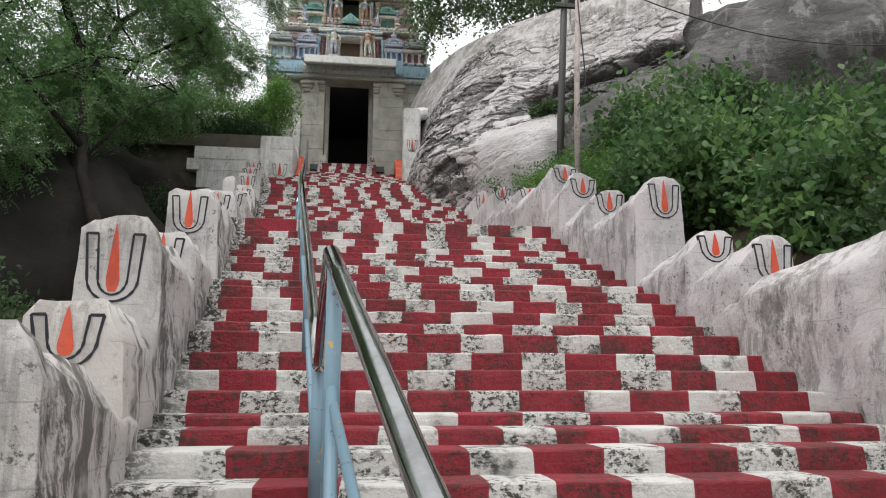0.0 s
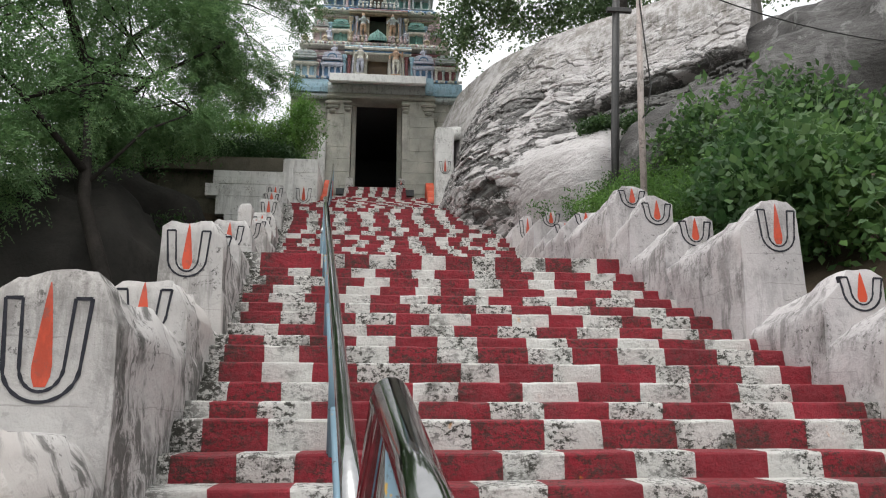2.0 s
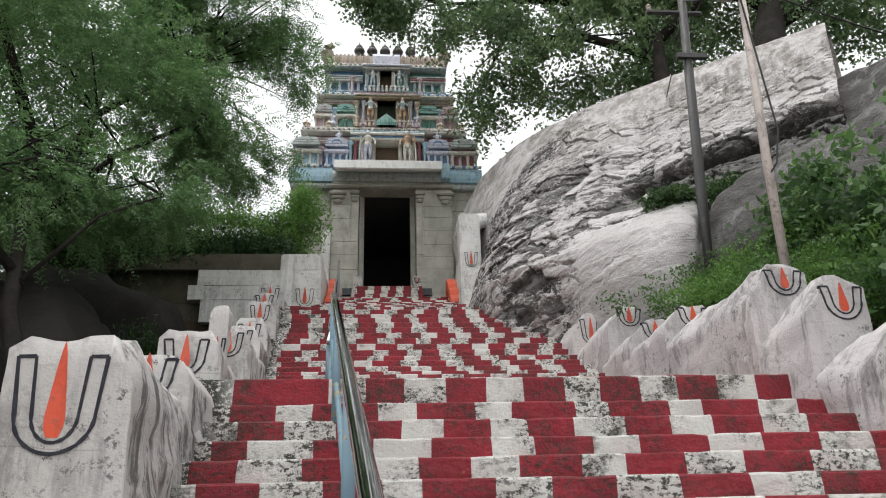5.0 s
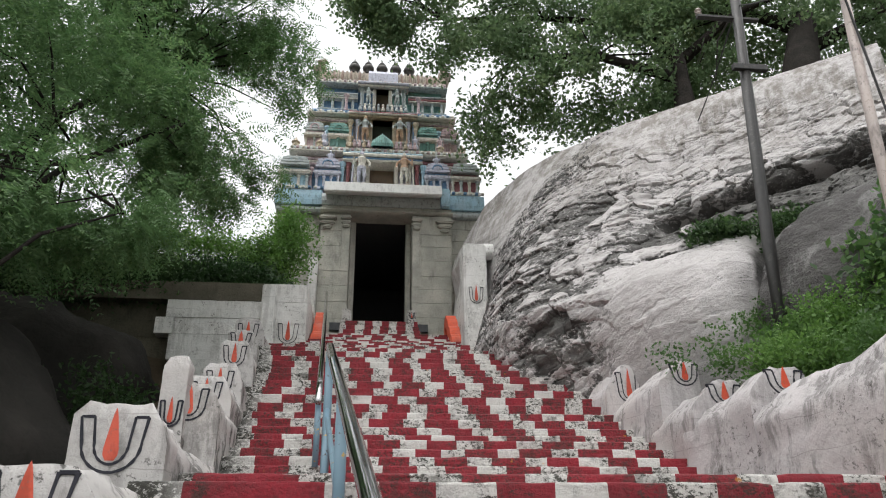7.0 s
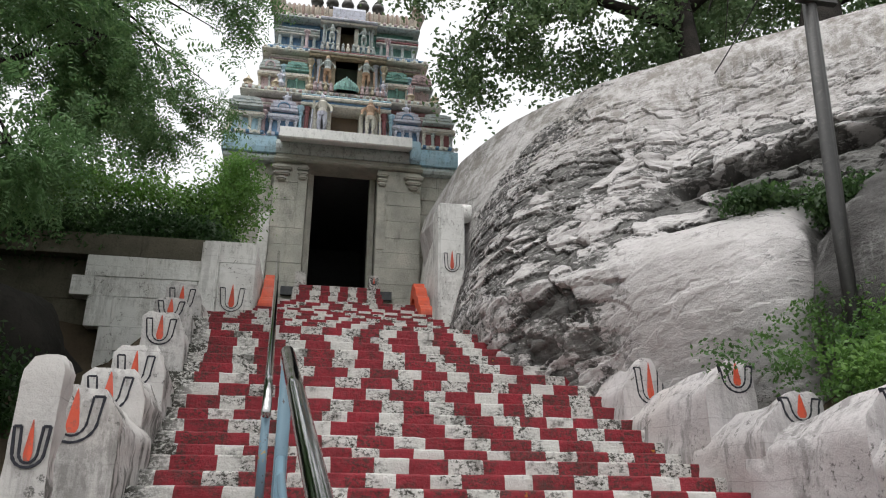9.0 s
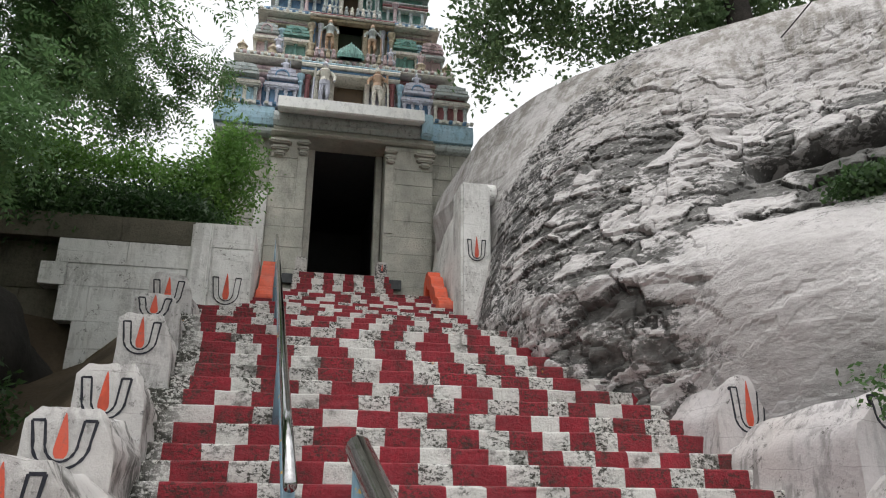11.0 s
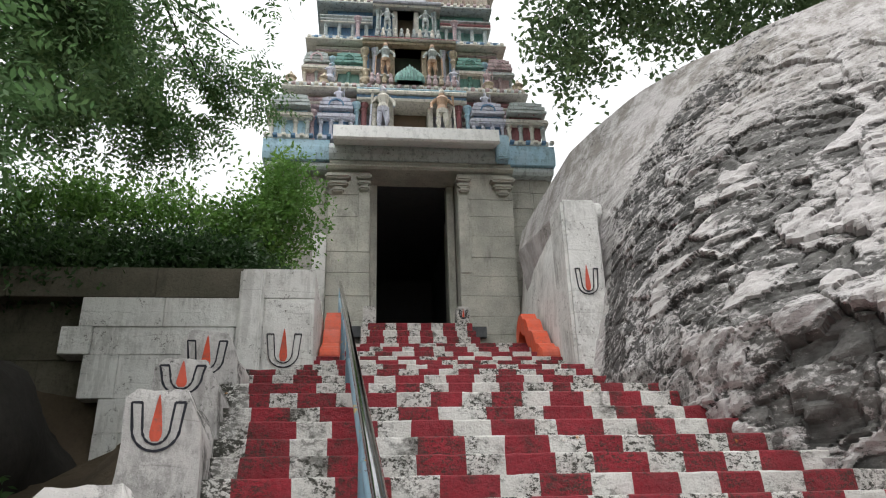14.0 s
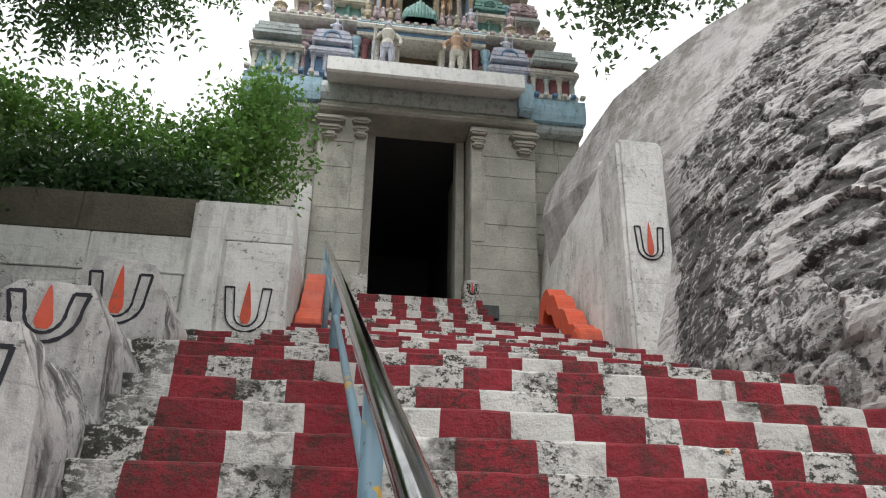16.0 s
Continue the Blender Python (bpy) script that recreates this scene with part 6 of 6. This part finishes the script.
tree("hill_tree", "second tree with a thick dark trunk above the rock",
     [((10.4, 18.6, 10.6), 0.55), ((10.4, 18.9, 14.0), 0.46), ((11.2, 19.4, 16.2), 0.3)],
     [[((10.8, 19.2, 15.0), 0.2), ((13.2, 19.0, 16.4), 0.12), ((15.0, 18.5, 17.0), 0.05)],
      [((11.0, 19.3, 15.8), 0.2), ((10.2, 21.2, 18.2), 0.1), ((9.4, 22.0, 19.8), 0.04)]],
     [(13.5, 20.0, 18.0, 2.8, 2.2, 1.8, 1.0), (10.0, 21.5, 19.4, 2.6, 2.0, 1.5, 1.0), (15.5, 19.0, 16.4, 2.2, 2.0, 1.8, 0.8)],
     1500, 0.5, 13, 0.14, 0.085, M_TREE)
bush("hedge", "thick green creeper bushes growing on the terrace wall",
     [(-3.4, 21.8, 10.0, 1.3, 0.7, 0.9, 1.1), (-2.4, 21.9, 9.9, 1.0, 0.7, 0.8, 1.0), (-4.7, 21.9, 10.1, 1.2, 0.8, 1.0, 1.1), (-6.2, 22.0, 10.1, 1.4, 0.9, 1.1, 1.1), (-7.8, 22.0, 10.0, 1.4, 0.9, 1.1, 1.0), (-5.0, 21.6, 10.6, 0.8, 0.5, 0.35, 0.3), (-6.6, 21.7, 10.7, 0.9, 0.5, 0.4, 0.3)],
     800, 0.5, 21, 0.1, 0.055, M_HEDGE, -0.1)
# underside of the hedge, its shadowed recess painted with the darker leaf
bush("hedge", "creeper hanging over the terrace wall, shade put into its dark leaf colour",
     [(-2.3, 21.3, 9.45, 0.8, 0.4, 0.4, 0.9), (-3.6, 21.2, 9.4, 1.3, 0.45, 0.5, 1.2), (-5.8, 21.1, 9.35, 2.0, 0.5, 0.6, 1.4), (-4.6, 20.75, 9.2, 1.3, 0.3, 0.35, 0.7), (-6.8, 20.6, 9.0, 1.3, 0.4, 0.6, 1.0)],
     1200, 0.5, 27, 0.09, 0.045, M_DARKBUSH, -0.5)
bush("hedge", "bright green sapling growing out of the wall by the gateway",
     [(-1.5, 21.9, 10.6, 0.6, 0.5, 0.8, 0.9), (-1.4, 22.0, 11.2, 0.35, 0.3, 0.5, 0.3), (-2.0, 21.8, 10.0, 0.7, 0.5, 0.6, 0.9), (-3.0, 21.8, 10.5, 0.8, 0.5, 0.4, 0.5), (-4.4, 21.8, 10.7, 0.9, 0.5, 0.4, 0.4)], 520, 0.5, 22, 0.085, 0.045, M_SAPLING, -0.6)
bush("bush", "bright green leafy bush beside the parapet",
     [(6.2, 9.8, 5.5, 1.0, 1.2, 1.2, 1.0), (7.6, 9.2, 5.1, 1.2, 1.2, 1.1, 0.9), (7.0, 8.2, 4.6, 1.1, 1.0, 1.0, 1.0), (5.7, 8.8, 4.8, 0.6, 0.9, 0.8, 0.8), (7.4, 6.6, 4.0, 1.1, 1.1, 0.9, 1.0), (6.2, 6.6, 3.6, 0.7, 1.0, 0.7, 0.8)],
     620, 0.6, 23, 0.15, 0.085, M_BUSH, -0.02)
bush("bush", "dull green leafy bush on the hillside",
     [(9.2, 9.6, 5.4, 1.5, 1.3, 1.3, 1.0), (8.6, 7.4, 4.2, 1.4, 1.3, 1.2, 1.0), (10.4, 7.6, 5.0, 1.5, 1.4, 1.4, 1.0), (6.6, 12.0, 6.3, 1.2, 0.8, 0.6, 0.8), (8.6, 12.0, 7.0, 1.4, 1.0, 0.8, 0.8), (8.4, 5.0, 3.6, 1.5, 1.3, 1.2, 1.0), (6.4, 5.0, 2.8, 0.9, 1.2, 0.8, 0.9), (10.5, 4.5, 3.6, 1.6, 1.5, 1.4, 0.9), (6.6, 3.0, 2.4, 1.0, 1.2, 0.9, 0.8)],
     1000, 0.42, 24, 0.13, 0.07, M_DARKBUSH)
bush("creeper", "low green creeper and grass at the foot of the painted rock",
     [(4.85, 13.2, 5.7, 0.55, 0.6, 0.14, 0.6), (5.6, 13.1, 6.0, 0.6, 0.6, 0.18, 0.7), (4.45, 13.6, 5.9, 0.2, 0.2, 0.35, 0.03), (4.85, 13.7, 6.1, 0.22, 0.2, 0.35, 0.05), (3.85, 13.5, 5.75, 0.35, 0.25, 0.1, 0.03), (4.95, 12.6, 5.5, 0.6, 0.9, 0.25, 1.0), (6.2, 11.6, 5.75, 0.8, 0.8, 0.3, 0.7), (5.4, 11.6, 5.4, 0.8, 0.7, 0.3, 0.9), (5.9, 13.0, 6.1, 0.8, 0.7, 0.35, 0.9), (5.6, 10.4, 5.0, 0.6, 0.8, 0.3, 0.8), (6.8, 12.8, 6.5, 0.9, 0.7, 0.4, 0.8), (5.6, 13.9, 6.3, 0.5, 0.4, 0.35, 0.5)],
     600, 0.22, 25, 0.055, 0.03, M_HEDGE, -0.6)
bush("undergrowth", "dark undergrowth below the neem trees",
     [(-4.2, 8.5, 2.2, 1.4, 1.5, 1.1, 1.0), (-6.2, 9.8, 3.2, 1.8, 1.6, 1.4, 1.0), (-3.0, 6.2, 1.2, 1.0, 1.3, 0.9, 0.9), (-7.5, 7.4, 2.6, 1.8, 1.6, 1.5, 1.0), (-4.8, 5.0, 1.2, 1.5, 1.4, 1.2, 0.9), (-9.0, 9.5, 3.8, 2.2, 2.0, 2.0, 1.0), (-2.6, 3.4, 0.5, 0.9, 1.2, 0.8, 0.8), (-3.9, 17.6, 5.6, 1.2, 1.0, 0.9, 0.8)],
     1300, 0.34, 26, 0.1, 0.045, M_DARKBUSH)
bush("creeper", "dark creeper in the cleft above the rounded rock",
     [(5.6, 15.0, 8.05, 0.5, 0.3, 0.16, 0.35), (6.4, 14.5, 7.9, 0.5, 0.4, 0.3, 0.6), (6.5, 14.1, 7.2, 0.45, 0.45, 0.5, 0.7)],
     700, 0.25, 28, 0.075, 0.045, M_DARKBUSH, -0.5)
bush("bush", "leafy green bush behind the utility pole",
     [(7.0, 12.6, 7.1, 0.7, 0.6, 0.7, 0.9), (7.9, 12.4, 7.2, 0.8, 0.7, 0.8, 1.0), (6.5, 12.8, 6.7, 0.5, 0.5, 0.4, 0.6), (8.6, 11.8, 6.6, 0.9, 0.8, 0.8, 0.8)],
     520, 0.45, 29, 0.13, 0.075, M_BUSH, -0.1)
